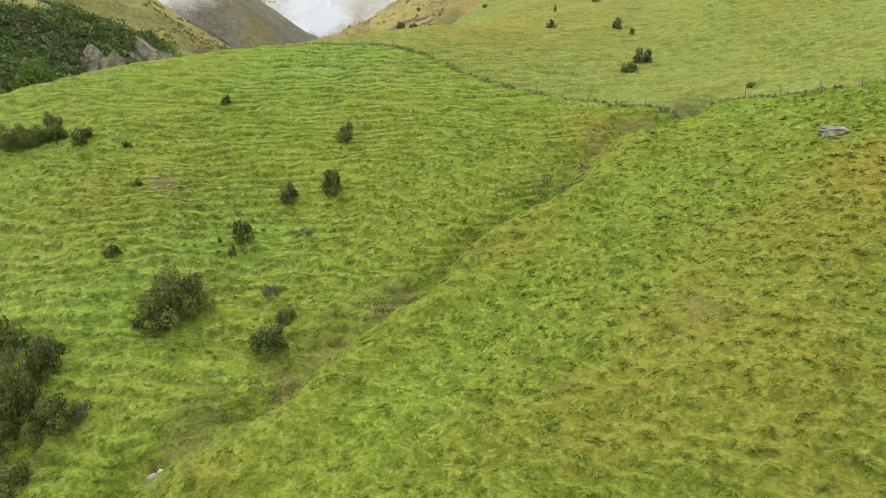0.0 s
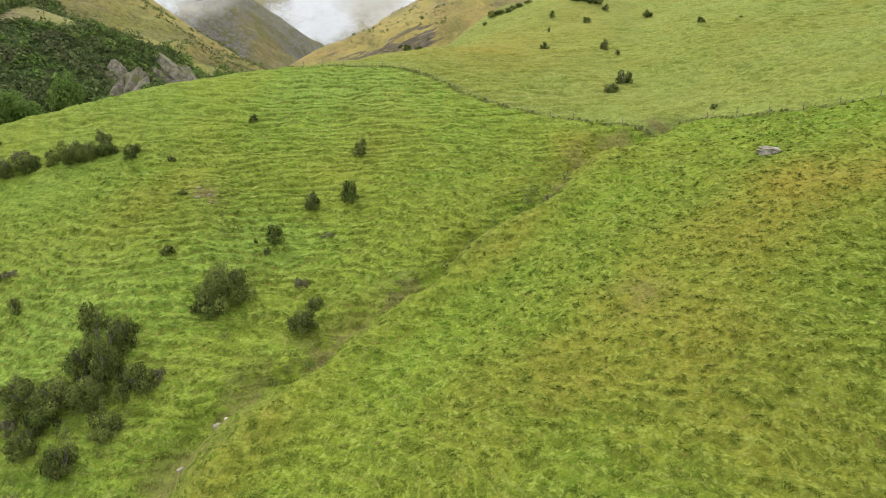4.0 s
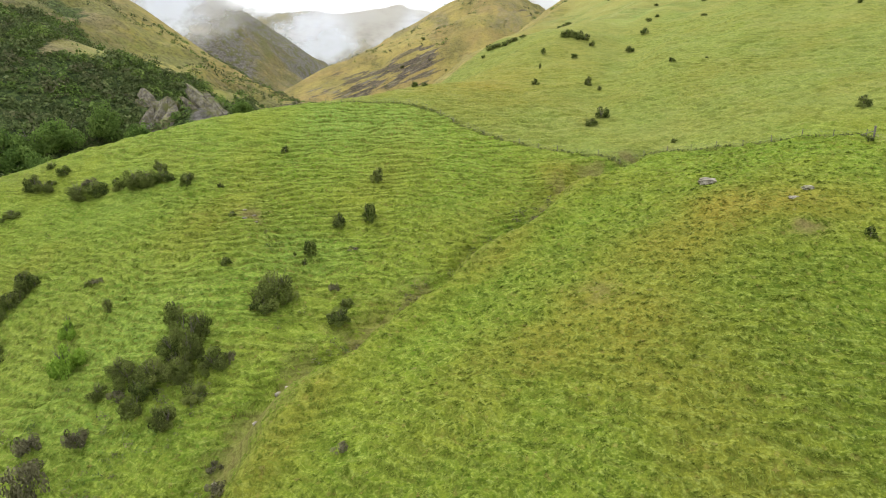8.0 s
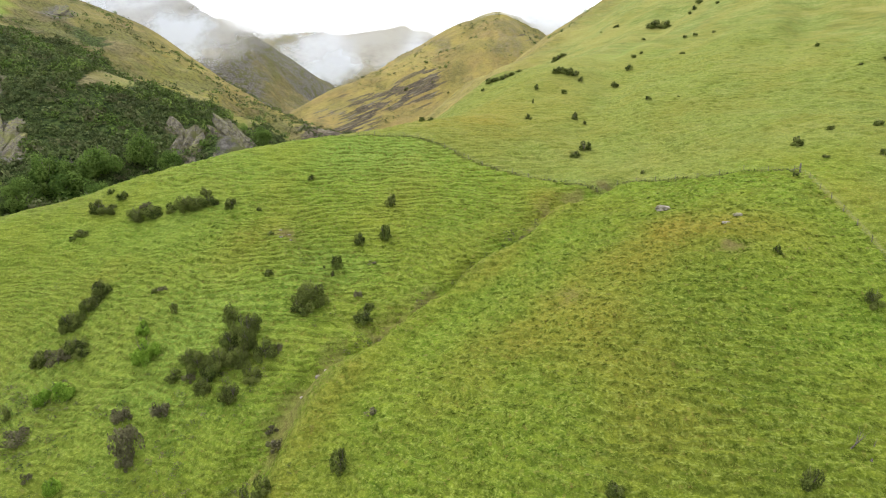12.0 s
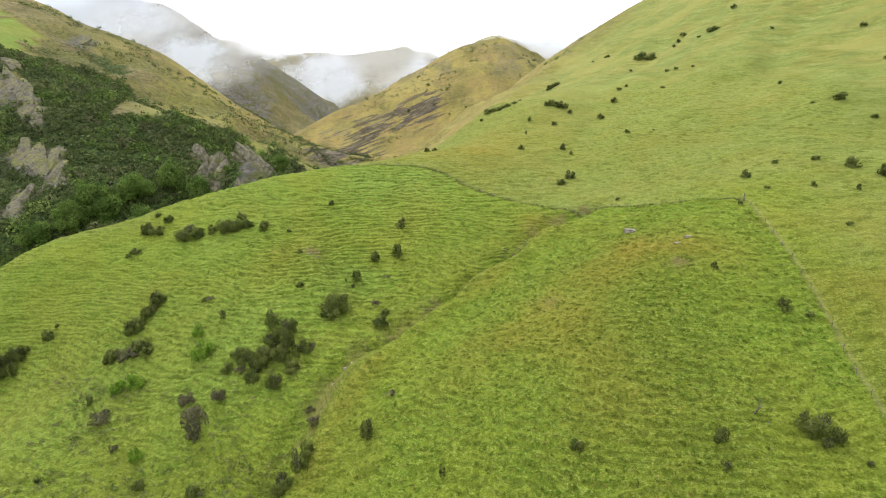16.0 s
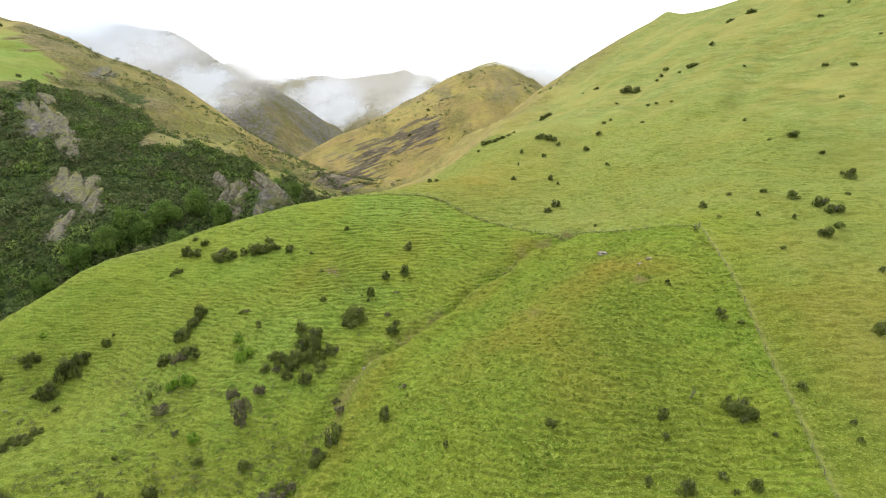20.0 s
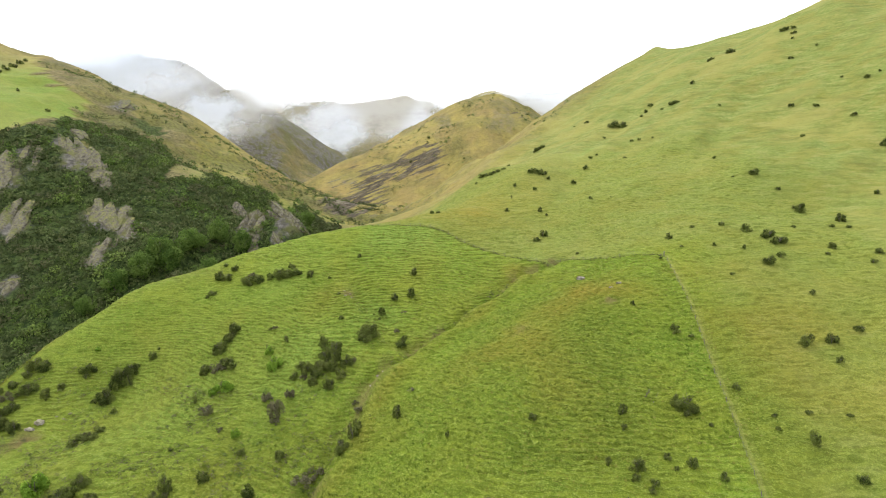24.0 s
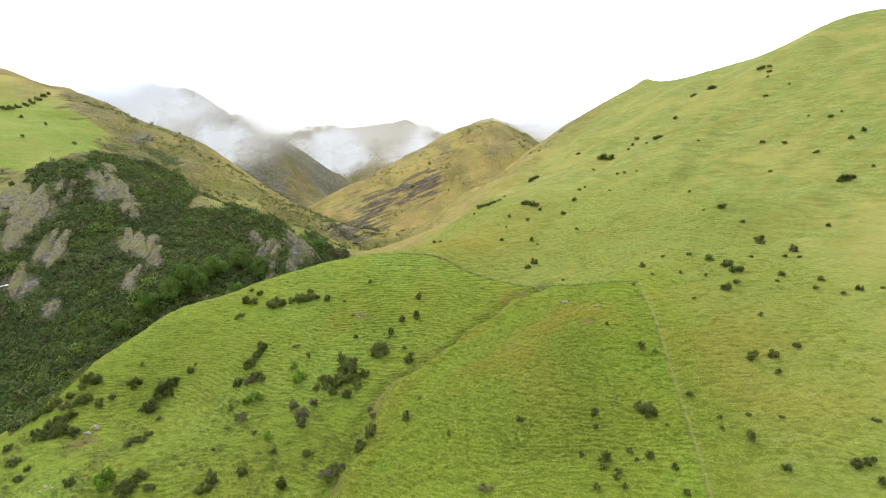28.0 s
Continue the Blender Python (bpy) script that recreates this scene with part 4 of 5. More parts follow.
def model_shrub(seed, lumps, sprigs, leaf, leaves, limbs=5, thick=0.05, base=0.1, spread=0.62):
    trunk = mesh_of("trunk", *stems(seed, limbs, 0.6, 1.3, thick), BARK, True)
    v, f, bough = crown(seed + 100, lumps, sprigs, leaf, base, spread)
    top = mesh_of("crown", v, f, leaves)
    top.attributes.new("bough", "FLOAT", "POINT").data.foreach_set("value", bough.astype(np.float32))
    return trunk, top


def plant(name, model, x, y, wide, tall, turn, label, category, group=""):
    ob = new(name)
    ob.empty_display_size = 0.3
    mid = height_at(x, y)
    reach = max(1.0, 0.3 * wide)
    fall = Vector((mid - height_at(x + reach, y), mid - height_at(x, y + reach), 0)) / reach
    lean = min(0.16, 0.25 * math.atan(fall.length))
    axis = Vector((-fall.y, fall.x, 0)) if fall.length > 1e-6 else Vector((1, 0, 0))
    ob.rotation_euler = (Matrix.Rotation(lean, 3, axis) @ Matrix.Rotation(turn, 3, "Z")).to_euler()
    ob.location = (x, y, mid - 0.04)
    ob.scale = (wide / 2.0, wide / 2.0, tall / 1.5)
    part("trunk", model[0], ob)
    part("crown", model[1], ob)
    return tagged(ob, label, category, group)


FAR_DARK = [model_shrub(s, 12, 700, 0.085, LEAF_DARK, base=0.06, spread=0.74) for s in (61, 62, 63, 64)]
SMALL_DARK = [model_shrub(s, 11, 1100, 0.070, LEAF_DARK, base=0.02, spread=0.66) for s in (1, 2, 3, 4, 5)]
MID_DARK = [model_shrub(s, 15, 2300, 0.052, LEAF_DARK, base=0.02, spread=0.66) for s in (11, 12, 13, 14)]
BIG_DARK = [model_shrub(s, 20, 6400, 0.036, LEAF_DARK, 7, 0.03, -0.02, 0.74) for s in (21, 22, 23, 24)]
SOME_GREEN = [model_shrub(s, 13, 2800, 0.066, LEAF_GREEN, base=0.0, spread=0.66) for s in (31, 32)]
SOME_GREY = [model_shrub(s, 9, 1000, 0.062, LEAF_GREY, 8, 0.03, 0.05, 0.72) for s in (41, 42, 43)]
TALL_TREE = [model_shrub(s, 26, 4600, 0.045, LEAF_TREE, 6, 0.05, 0.14, 0.62) for s in (51, 52, 53)]

DARK_a = [
    (214.0, 299.4, 2.1, 1.7), (198.9, 295.3, 8.1, 5.0), (163.3, 253.0, 2.3, 2.8), (144.7, 195.0, 1.4, 1.4), (138.4, 235.6, 3.6, 4.1), (138.2, 197.1, 2.3, 2.5),
    (136.5, 228.5, 2.0, 1.5), (133.9, 267.5, 2.3, 1.7), (133.3, 254.7, 1.9, 1.6), (133.0, 196.8, 1.8, 1.6), (133.0, 249.9, 4.5, 5.3), (131.9, 229.9, 2.0, 1.5),
    (131.4, 205.9, 2.8, 2.3), (130.1, 278.6, 4.1, 3.2), (126.1, 201.1, 1.8, 1.8), (121.4, 279.6, 1.2, 1.2), (120.8, 211.8, 2.8, 2.8), (118.8, 229.9, 1.5, 1.5),
    (117.0, 208.2, 1.4, 1.4), (110.2, 148.7, 2.2, 1.1), (108.6, 216.5, 1.8, 2.8), (107.1, 177.5, 3.2, 1.6), (106.0, 215.4, 4.1, 3.6), (105.0, 219.5, 4.1, 4.1),
]
DARK_b = [
    (103.0, 191.6, 1.7, 1.7), (102.9, 208.0, 2.2, 2.6), (101.8, 226.9, 3.5, 3.5), (101.2, 137.6, 3.1, 2.7), (100.5, 132.2, 2.3, 2.7), (98.3, 175.1, 3.1, 3.7),
    (98.2, 205.0, 4.3, 3.7), (98.0, 137.9, 3.4, 2.5), (96.6, 169.1, 1.9, 2.1), (96.5, 233.8, 1.9, 1.9), (94.6, 213.9, 1.3, 1.8), (92.2, 175.3, 3.5, 4.0),
    (89.4, 154.0, 1.4, 1.1), (87.4, 218.8, 1.3, 1.6), (86.8, 234.6, 1.7, 1.4), (85.8, 202.6, 1.3, 1.3), (82.4, 138.9, 2.3, 2.9), (81.4, 155.7, 1.4, 1.4),
    (77.9, 148.0, 2.3, 4.0), (77.9, 221.3, 1.3, 0.9), (76.6, 229.1, 2.5, 2.5), (73.6, 155.3, 1.2, 1.4), (72.9, 287.1, 0.8, 0.8), (72.4, 151.8, 1.3, 1.3),
]
DARK_c = [
    (69.3, 215.8, 1.3, 1.1), (68.5, 162.5, 2.3, 2.6), (64.7, 289.4, 2.0, 1.7), (64.2, 178.4, 1.7, 1.5), (60.6, 179.4, 3.3, 3.3), (59.0, 153.6, 1.3, 1.5),
    (57.1, 135.4, 1.8, 3.1), (56.7, 141.9, 2.2, 2.8), (55.3, 157.5, 7.0, 5.3), (53.6, 160.5, 1.5, 3.0), (52.7, 189.9, 1.5, 2.1), (51.3, 144.6, 3.1, 3.1),
    (48.6, 241.4, 1.4, 1.6), (48.3, 144.9, 1.2, 1.9), (47.3, 147.4, 2.2, 1.6), (45.7, 289.4, 1.4, 1.7), (43.6, 293.7, 2.5, 3.4), (43.3, 138.2, 1.5, 2.7),
    (42.8, 141.6, 2.4, 2.4), (41.9, 140.5, 1.8, 1.8), (41.0, 158.2, 2.6, 3.6), (40.4, 144.7, 4.6, 4.3), (40.4, 154.9, 1.9, 1.9), (40.4, 264.7, 4.1, 4.1),
]
DARK_d = [
    (37.3, 262.0, 4.0, 2.3), (36.6, 138.7, 2.4, 2.1), (35.1, 147.4, 1.9, 2.5), (29.1, 293.4, 2.8, 2.5), (21.1, 159.6, 2.7, 2.3), (1.7, 160.0, 1.3, 2.6),
    (-1.6, 289.6, 2.5, 1.6), (-4.4, 288.1, 2.7, 2.2), (-10.0, 243.3, 3.5, 3.7), (-10.5, 170.4, 3.1, 4.5), (-10.6, 231.5, 3.6, 5.3), (-11.5, 208.2, 3.0, 2.3),
    (-11.9, 203.9, 4.0, 3.2), (-13.0, 204.9, 2.0, 1.6), (-16.1, 231.4, 3.3, 3.6), (-20.0, 222.3, 3.4, 3.9), (-20.0, 219.9, 1.2, 1.9), (-20.3, 169.7, 2.8, 3.4),
    (-21.2, 166.9, 3.4, 5.8), (-22.1, 221.9, 0.6, 1.4), (-22.3, 207.5, 8.5, 7.3), (-23.5, 164.7, 4.8, 5.1), (-26.9, 194.3, 5.4, 5.0), (-27.9, 190.6, 3.8, 3.4),
]
DARK_e = [
    (-30.3, 187.5, 3.4, 4.3), (-30.6, 200.9, 4.4, 4.4), (-30.9, 187.8, 3.4, 4.1), (-30.9, 194.0, 5.0, 4.3), (-31.1, 197.4, 5.9, 8.2), (-31.2, 254.8, 2.0, 2.0),
    (-31.9, 216.6, 1.7, 1.3), (-32.1, 216.1, 1.2, 1.4), (-32.1, 216.3, 1.6, 1.6), (-33.6, 197.6, 5.1, 4.3), (-34.2, 193.3, 6.6, 5.4), (-34.8, 202.8, 4.0, 5.2),
    (-34.9, 229.3, 1.8, 1.5), (-34.9, 192.2, 4.2, 3.5), (-35.5, 190.2, 3.8, 3.4), (-38.1, 194.2, 5.1, 4.7), (-39.5, 237.1, 1.4, 1.8), (-40.3, 170.2, 3.6, 3.6),
    (-40.5, 196.8, 3.6, 2.8), (-41.8, 193.9, 3.1, 2.7), (-45.4, 161.3, 4.2, 4.5), (-46.2, 237.8, 3.2, 3.2), (-46.7, 239.2, 2.9, 2.9), (-47.6, 208.8, 1.7, 3.3),
]
DARK_f = [
    (-50.6, 173.0, 2.9, 2.6), (-54.6, 216.1, 1.5, 1.5), (-55.3, 239.3, 11.3, 6.1), (-57.7, 166.0, 3.6, 4.0), (-61.7, 242.0, 3.3, 3.3),
    (-65.4, 162.5, 4.3, 6.5), (-66.5, 159.3, 5.4, 4.3), 
    (-68.0, 240.4, 8.6, 5.3), (-69.2, 175.5, 1.5, 1.9), 
    (-70.3, 194.0, 2.0, 4.5), (-76.8, 249.3, 3.5, 3.0), (-80.1, 244.7, 6.9, 4.4), (-81.4, 252.2, 2.3, 2.1),
]
DARK_g = [
    (-81.7, 237.9, 4.3, 2.2), (-86.4, 155.9, 6.2, 5.1), (-92.3, 219.7, 1.4, 1.6), (-93.3, 217.0, 3.2, 3.7), (-96.2, 189.8, 3.8, 3.0), (-97.0, 199.4, 2.0, 2.6),
    (-97.7, 185.7, 7.1, 4.2), (-98.3, 181.6, 4.1, 2.9), (-98.5, 213.0, 5.1, 6.0), (-100.4, 209.1, 8.2, 9.1), (-101.9, 203.6, 7.7, 5.9), (-102.9, 159.3, 3.9, 3.5),
    (-111.4, 211.4, 6.1, 4.7), (-116.6, 205.7, 3.5, 2.8), (-118.4, 201.8, 4.1, 4.6), (-121.2, 165.3, 5.0, 1.9), (-121.7, 188.1, 9.3, 6.2), (-122.3, 170.9, 2.5, 2.5),
    (-124.8, 202.8, 6.5, 4.7), (-126.2, 210.5, 8.6, 5.7), (-128.5, 191.6, 8.2, 4.6), (-128.7, 187.7, 8.1, 5.4), (-129.8, 175.0, 5.2, 3.5), (265.7, 496.4, 4.9, 3.3),
]
DARK_h = [
    (260.4, 496.6, 7.6, 4.3), (260.2, 484.8, 4.8, 3.2), (254.1, 475.8, 2.1, 2.1), (253.5, 444.9, 2.0, 2.0), (236.5, 359.7, 1.6, 1.6), (235.7, 444.1, 3.8, 2.4),
    (231.0, 361.4, 3.7, 3.3), (230.2, 330.7, 3.1, 3.4), (229.4, 517.0, 8.1, 4.9), (229.3, 379.9, 1.7, 1.7), (222.8, 329.5, 3.0, 2.6), (213.5, 517.5, 6.4, 3.2),
    (205.5, 331.3, 3.3, 2.2), (202.5, 358.9, 3.5, 2.3), (196.1, 370.9, 3.2, 2.8), (179.2, 329.1, 2.1, 2.1), (179.1, 465.4, 4.3, 3.8), (169.8, 402.2, 1.7, 1.7),
    (157.2, 441.7, 7.6, 3.6), (152.8, 475.7, 3.8, 3.8), (149.3, 442.5, 2.2, 2.2), (145.7, 463.9, 2.8, 3.2), (139.5, 453.5, 2.2, 2.7), (128.3, 313.3, 1.6, 2.2),
]
DARK_i = [
    (126.9, 454.9, 8.0, 5.8), (123.3, 383.6, 1.5, 1.5), (121.7, 457.9, 9.0, 6.3), (116.5, 387.1, 1.9, 1.9), (113.8, 506.9, 3.9, 2.5), (112.6, 388.7, 1.9, 1.9),
    (108.8, 436.3, 2.1, 1.7), (104.5, 509.7, 1.5, 1.5), (97.0, 349.9, 2.1, 1.7), (87.4, 370.7, 1.8, 1.4), (83.5, 368.8, 2.5, 2.1), (77.8, 353.6, 3.1, 3.1),
    (72.7, 481.0, 11.0, 5.1), (67.2, 336.4, 3.6, 3.6), (55.2, 339.1, 2.6, 2.9), (52.1, 341.7, 6.5, 4.2), (47.7, 342.3, 6.5, 4.2), (45.3, 322.5, 3.1, 2.2),
    (39.9, 389.6, 2.2, 1.5), (36.2, 325.9, 1.9, 2.8), (34.7, 365.4, 3.5, 1.7), (33.0, 311.9, 0.9, 2.1), (30.1, 888.9, 5.0, 3.4), (29.5, 364.6, 7.6, 3.1),
]
DARK_j = [
    (23.4, 365.3, 6.9, 3.1), (18.9, 357.7, 1.7, 1.7), (9.3, 893.5, 5.1, 3.4), (-11.9, 910.8, 4.3, 3.4), (-21.4, 953.8, 6.3, 4.5), (-46.6, 918.6, 6.9, 4.3),
    (-231.9, 387.4, 5.1, 3.4), (-256.4, 369.7, 5.1, 3.4), (-264.4, 368.6, 6.0, 4.3), (-302.3, 494.9, 5.5, 3.3), (-327.2, 469.3, 4.3, 3.8), (-338.8, 516.3, 2.9, 4.1),
    (-366.8, 525.9, 5.5, 4.3), (-384.9, 539.4, 8.8, 5.0), (-385.6, 549.9, 8.3, 5.1), (-386.4, 560.1, 7.8, 5.2), (-388.1, 535.6, 8.8, 5.0), (-402.2, 592.8, 8.2, 5.5),
    (-408.4, 611.5, 8.4, 5.6), (-415.8, 632.4, 8.7, 5.8), (-419.3, 646.2, 5.9, 4.4),
]
GREEN = [
    (-62.2, 195.1, 6.0, 4.2), (-66.1, 195.9, 3.6, 3.0), (-48.7, 198.8, 5.0, 5.5), (-51.8, 205.1, 3.6, 3.2), (-53.8, 178.7, 3.4, 3.4),
    (-92.0, 156.4, 8.2, 6.7), (-111.8, 218.3, 2.4, 1.9),
]
GREY = [
    (-67.6, 203.7, 5.2, 4.2), (10.5, 142.2, 4.5, 1.5), (-7.6, 178.3, 2.1, 1.1), (-12.4, 224.1, 2.8, 0.8), (-13.9, 213.0, 2.0, 2.4), (-21.5, 179.5, 2.9, 2.2), (-22.7, 182.9, 2.2, 1.5),
    (-29.3, 163.8, 5.2, 3.1), (-32.8, 161.5, 5.8, 3.1), (-41.4, 187.6, 3.1, 4.2), (-41.7, 188.3, 3.1, 2.0), (-43.7, 181.9, 5.6, 8.3), (-43.9, 180.9, 2.8, 3.4),
    (-45.8, 186.2, 2.8, 1.7), (-47.9, 188.4, 3.5, 3.9), (-48.2, 188.5, 3.4, 2.3), (-52.9, 216.0, 2.2, 1.5), (-58.5, 181.0, 2.3, 1.9), (-62.9, 197.7, 3.4, 2.3),
    (-65.1, 187.9, 5.2, 3.6), (-129.3, 200.5, 5.2, 3.8),
]
SPUR_FOOT = [
    (-68.0, 219.4, 4.6, 4.5), (-68.5, 216.2, 3.6, 4.0), (-69.9, 212.2, 4.8, 5.2), (-65.7, 205.6, 5.0, 4.5), (-72.1, 205.2, 4.4, 3.6),
    (-68.0, 220.1, 5.0, 4.5), (-68.5, 216.6, 4.0, 4.0), (-69.9, 212.8, 5.5, 5.5), (-65.7, 205.9, 5.5, 4.5), (-72.1, 205.7, 4.6, 3.6), (-63.2, 203.9, 3.6, 3.0),
    (-140.5, 201.1, 5.5, 4.1), (-136.5, 201.6, 5.0, 3.8), (-128.7, 194.9, 6.0, 4.5), (-125.8, 197.0, 5.0, 3.8), (-134.5, 203.2, 5.5, 4.1), (-130.6, 205.0, 4.5, 3.4), (-125.4, 202.8, 4.0, 3.0), (-133.4, 191.1, 4.0, 3.0), (-149.5, 203.0, 6.0, 4.5), (-138.8, 185.6, 4.0, 3.0), (-179.7, 250.7, 5.0, 3.8), (-173.1, 252.0, 5.0, 3.8), (-123.0, 191.2, 3.5, 2.6), (-85.7, 157.5, 6.0, 4.5), (-84.5, 161.4, 5.0, 3.8), (-80.4, 157.7, 4.0, 3.0),
]
DARK_ALL = SPUR_FOOT + DARK_a + DARK_b + DARK_c + DARK_d + DARK_e + DARK_f + DARK_g + DARK_h + DARK_i + DARK_j

rnd = random.Random(5)
for row in DARK_ALL:
    x, y, wide, tall = row
    models = BIG_DARK if wide > 4.6 else MID_DARK if wide > 2.4 else SMALL_DARK if y < 240 and x < 70 else FAR_DARK
    if y > 330:
        models = FAR_DARK if wide < 5 else MID_DARK
    where = "on the far pasture slope" if y > 245 and x > -10 else "on the green hillside"
    what = "large spreading dark green shrub" if wide > 4.2 else "dark green rounded shrub" if wide > 2.4 else "small dark green bush"
    y += 0.22 * wide
    share = 3 if wide > 9 else 2 if wide > 6 and wide > 1.45 * tall else 1
    for k in range(share):
        girth = wide * (1.0 if wide > 2.4 else 1.05) if share == 1 else wide * 1.3 / share
        if wide > 4.2 and share == 1:
            girth = wide * 0.86
        girth *= 1.2 if x > 70 else 1.0
        high = tall * (1.1 if x > 70 else 1.0) * (0.96 if wide > 4.2 else 1.02) * (1.0 if k == 0 else rnd.uniform(0.65, 0.95))
        plant("shrub" if wide > 2.4 else "bush", rnd.choice(models), x + wide * 0.72 * ((k + 0.5) / share - 0.5), y + (rnd.uniform(-0.6, 0.6) if share > 1 else 0.0), girth, high, rnd.uniform(0, 6.28), what + " " + where, "bush", "dark bushes on the slopes")
    if wide > 4.2 and y < 262 and x < 60:
        a, d = rnd.uniform(0, 6.28), wide * rnd.uniform(0.30, 0.46)
        size = wide * rnd.uniform(0.28, 0.5)
        grey = rnd.random() < 0.25
        plant("bush", rnd.choice(SOME_GREY if grey else SMALL_DARK), x + d * math.cos(a), y + d * math.sin(a), size, tall * rnd.uniform(0.4, 0.75), rnd.uniform(0, 6.28),
              "twiggy grey brown bush beside a larger shrub" if grey else "smaller dark green bush beside a larger shrub", "bush", "dark bushes on the slopes")
for x, y, wide, tall in GREEN:
    plant("bush", rnd.choice(SOME_GREEN), x, y + 0.2 * wide, wide, tall * 1.15, rnd.uniform(0, 6.28), "bright fresh green leafy bush on the spur", "bush", "bright green bushes")
for x, y, wide, tall in GREY:
    plant("bush", rnd.choice(SOME_GREY), x, y + 0.2 * wide, wide, tall, rnd.uniform(0, 6.28), "grey brown twiggy scrub in rough grass", "bush", "twiggy grey scrub")
TREES = [
    (-116.6, 340, 12, 16), (-126.3, 328, 14, 15), (-130.6, 309, 14, 14), (-93.7, 267, 8, 11), (-137.4, 301, 12, 14), (-102.2, 336, 10, 14), (-129.5, 319, 12, 14),
    (-146.2, 293, 12, 13), (-134.8, 310, 11, 14), (-84.2, 370, 10, 13), (-66, 352, 9, 12), (-110, 322, 9, 11), (-155, 285, 9, 10), (-120, 300, 10, 12), (-76, 362, 8, 10),
]
for x, y, wide, tall in TREES:
    plant("tree", rnd.choice(TALL_TREE), x, y, wide * 1.3, tall * 0.95, rnd.uniform(0, 6.28), "dense green broadleaf tree in the gorge", "tree", "trees in the gorge")

# ---- the fall of the stream in the gorge ----
def white_water():
    n = Nodes("white_water")
    return n.surface(n.mix(n.span(n.noise(1.2, 4), 0.4, 0.6), (0.16, 0.17, 0.17), (0.60, 0.61, 0.62)), 0.25, 0.5)


run_x = np.linspace(-226, -217, 12)
run_y = 302 + 0.5 * np.sin(run_x * 0.9) + 0.2 * (run_x + 222)
water = np.concatenate([np.c_[run_x, run_y + s, lie(np.c_[run_x, run_y + s]) + 0.5] for s in (-0.5, 0.0, 0.5)])
cells = [(r * 12 + k, r * 12 + k + 1, (r + 1) * 12 + k + 1, (r + 1) * 12 + k) for r in range(2) for k in range(11)]
tagged(new("stream", mesh_of("stream", water, cells, white_water(), True)), "white stream water falling over gorge rocks", "stream", "", "structure")

# ---- dead wood ----
for x, y, turn, tilt, size in ((-53.6, 208.3, 0.4, 35, 3.2), (47.2, 162.2, 1.2, 20, 3.4), (48.9, 161.2, 2.4, 70, 3.6)):
    v, f = stems(int(size * 10), 4, 0.5, 1.0, 0.05)
    ob = tagged(new("dead_branch", mesh_of("dead_branch", v, f, BARK, True)), "bare grey dead branch lying on the slope", "branch")
    ob.location, ob.rotation_euler, ob.scale = (x, y, height_at(x, y) - 0.05), (radians(tilt), 0, turn), (size * 0.55, size * 0.55, size)


# ---- scrub that fills the gorge and climbs the mountain ----
def scrub_cover(points, wide, sprigs, seed, leaves, leaf=0.17, domed=0.35):
    """Many low domed bushes in one mesh, small ones between large, each with a tone of its own."""
    r = np.random.default_rng(seed)
    k = len(points)
    z = lie(points)
    size = wide * (0.55 + 1.15 * r.uniform(0, 1, k) ** 2.2)
    d = r.normal(size=(k, sprigs, 3))
    d /= np.linalg.norm(d, axis=2)[..., None]
    d[..., 2] = np.abs(d[..., 2]) * 1.05 - 0.12
    lobes = 1 + 0.16 * np.sin(3 * np.arctan2(d[..., 1], d[..., 0]) + r.uniform(0, 6, (k, 1)))
    c = np.c_[points, z + 0.10 * size][:, None, :] + d * (lobes * size[:, None])[..., None] * np.array([0.55, 0.55, 0.62]) * r.uniform(0.8, 1.06, (k, sprigs, 1))
    face = d + domed * r.normal(size=d.shape) + np.array([0, 0, 0.12])
    face /= np.linalg.norm(face, axis=2)[..., None]
    a = np.cross(face, r.normal(size=d.shape))
    a /= np.linalg.norm(a, axis=2)[..., None]
    b = np.cross(face, a)
    s = (leaf * size)[:, None, None] * r.uniform(0.6, 1.4, (k, sprigs, 1))
    v = np.stack([c - a * s, c - 0.6 * b * s + 0.2 * face * s, c + a * s, c + 0.6 * b * s], 2).reshape(-1, 3)
    me = mesh_of("scrub", v, np.arange(len(v)).reshape(-1, 4), leaves)
    me.attributes.new("bough", "FLOAT", "POINT").data.foreach_set("value", np.repeat(r.uniform(0, 1, k), 4 * sprigs).astype(np.float32))
    return me


def pick(count, x0, x1, y0, y1, keep):
    p = np.c_[rng.uniform(x0, x1, count), rng.uniform(y0, y1, count)]
    return p[keep(p)]


def in_scrub(p):
    got = covers(p)
    return (got["scrub"] > rng.uniform(0.05, 0.6, len(p))) & (got["rock"] < 0.6)


def on_heath(p):
    got = covers(p)
    spots = rough(p, 34, 3, 87) > 0.2
    return spots & (to_line(p, np.array(SKY_LINE, float)[:, :2]) > 45) & (to_line(p, np.array(LRIDGE_LINE, float)[:, :2]) > 28) & (got["dry"] > 0.4) & (got["rock"] < 0.5) & ~inside(p, PADDOCK)


thicket = pick(23000, -330, -50, 190, 545, in_scrub)
thicket = thicket[~inside(thicket, PADDOCK)]
tagged(new("scrub", scrub_cover(thicket, 2.9, 30, 3, LEAF_WOOD, 0.15, 0.5)), "dense dark native scrub covering the gorge side", "scrub", "", "stuff")
groves = pick(2600, -300, -60, 215, 430, lambda p: in_scrub(p) & (rough(p, 40, 2, 77) > 0.1) & ~inside(p, PADDOCK))
tagged(new("scrub", scrub_cover(groves, 4.4, 100, 12, LEAF_GROVE, 0.080, 0.55)), "taller rounded green bushes standing over the gorge scrub", "scrub", "", "stuff")
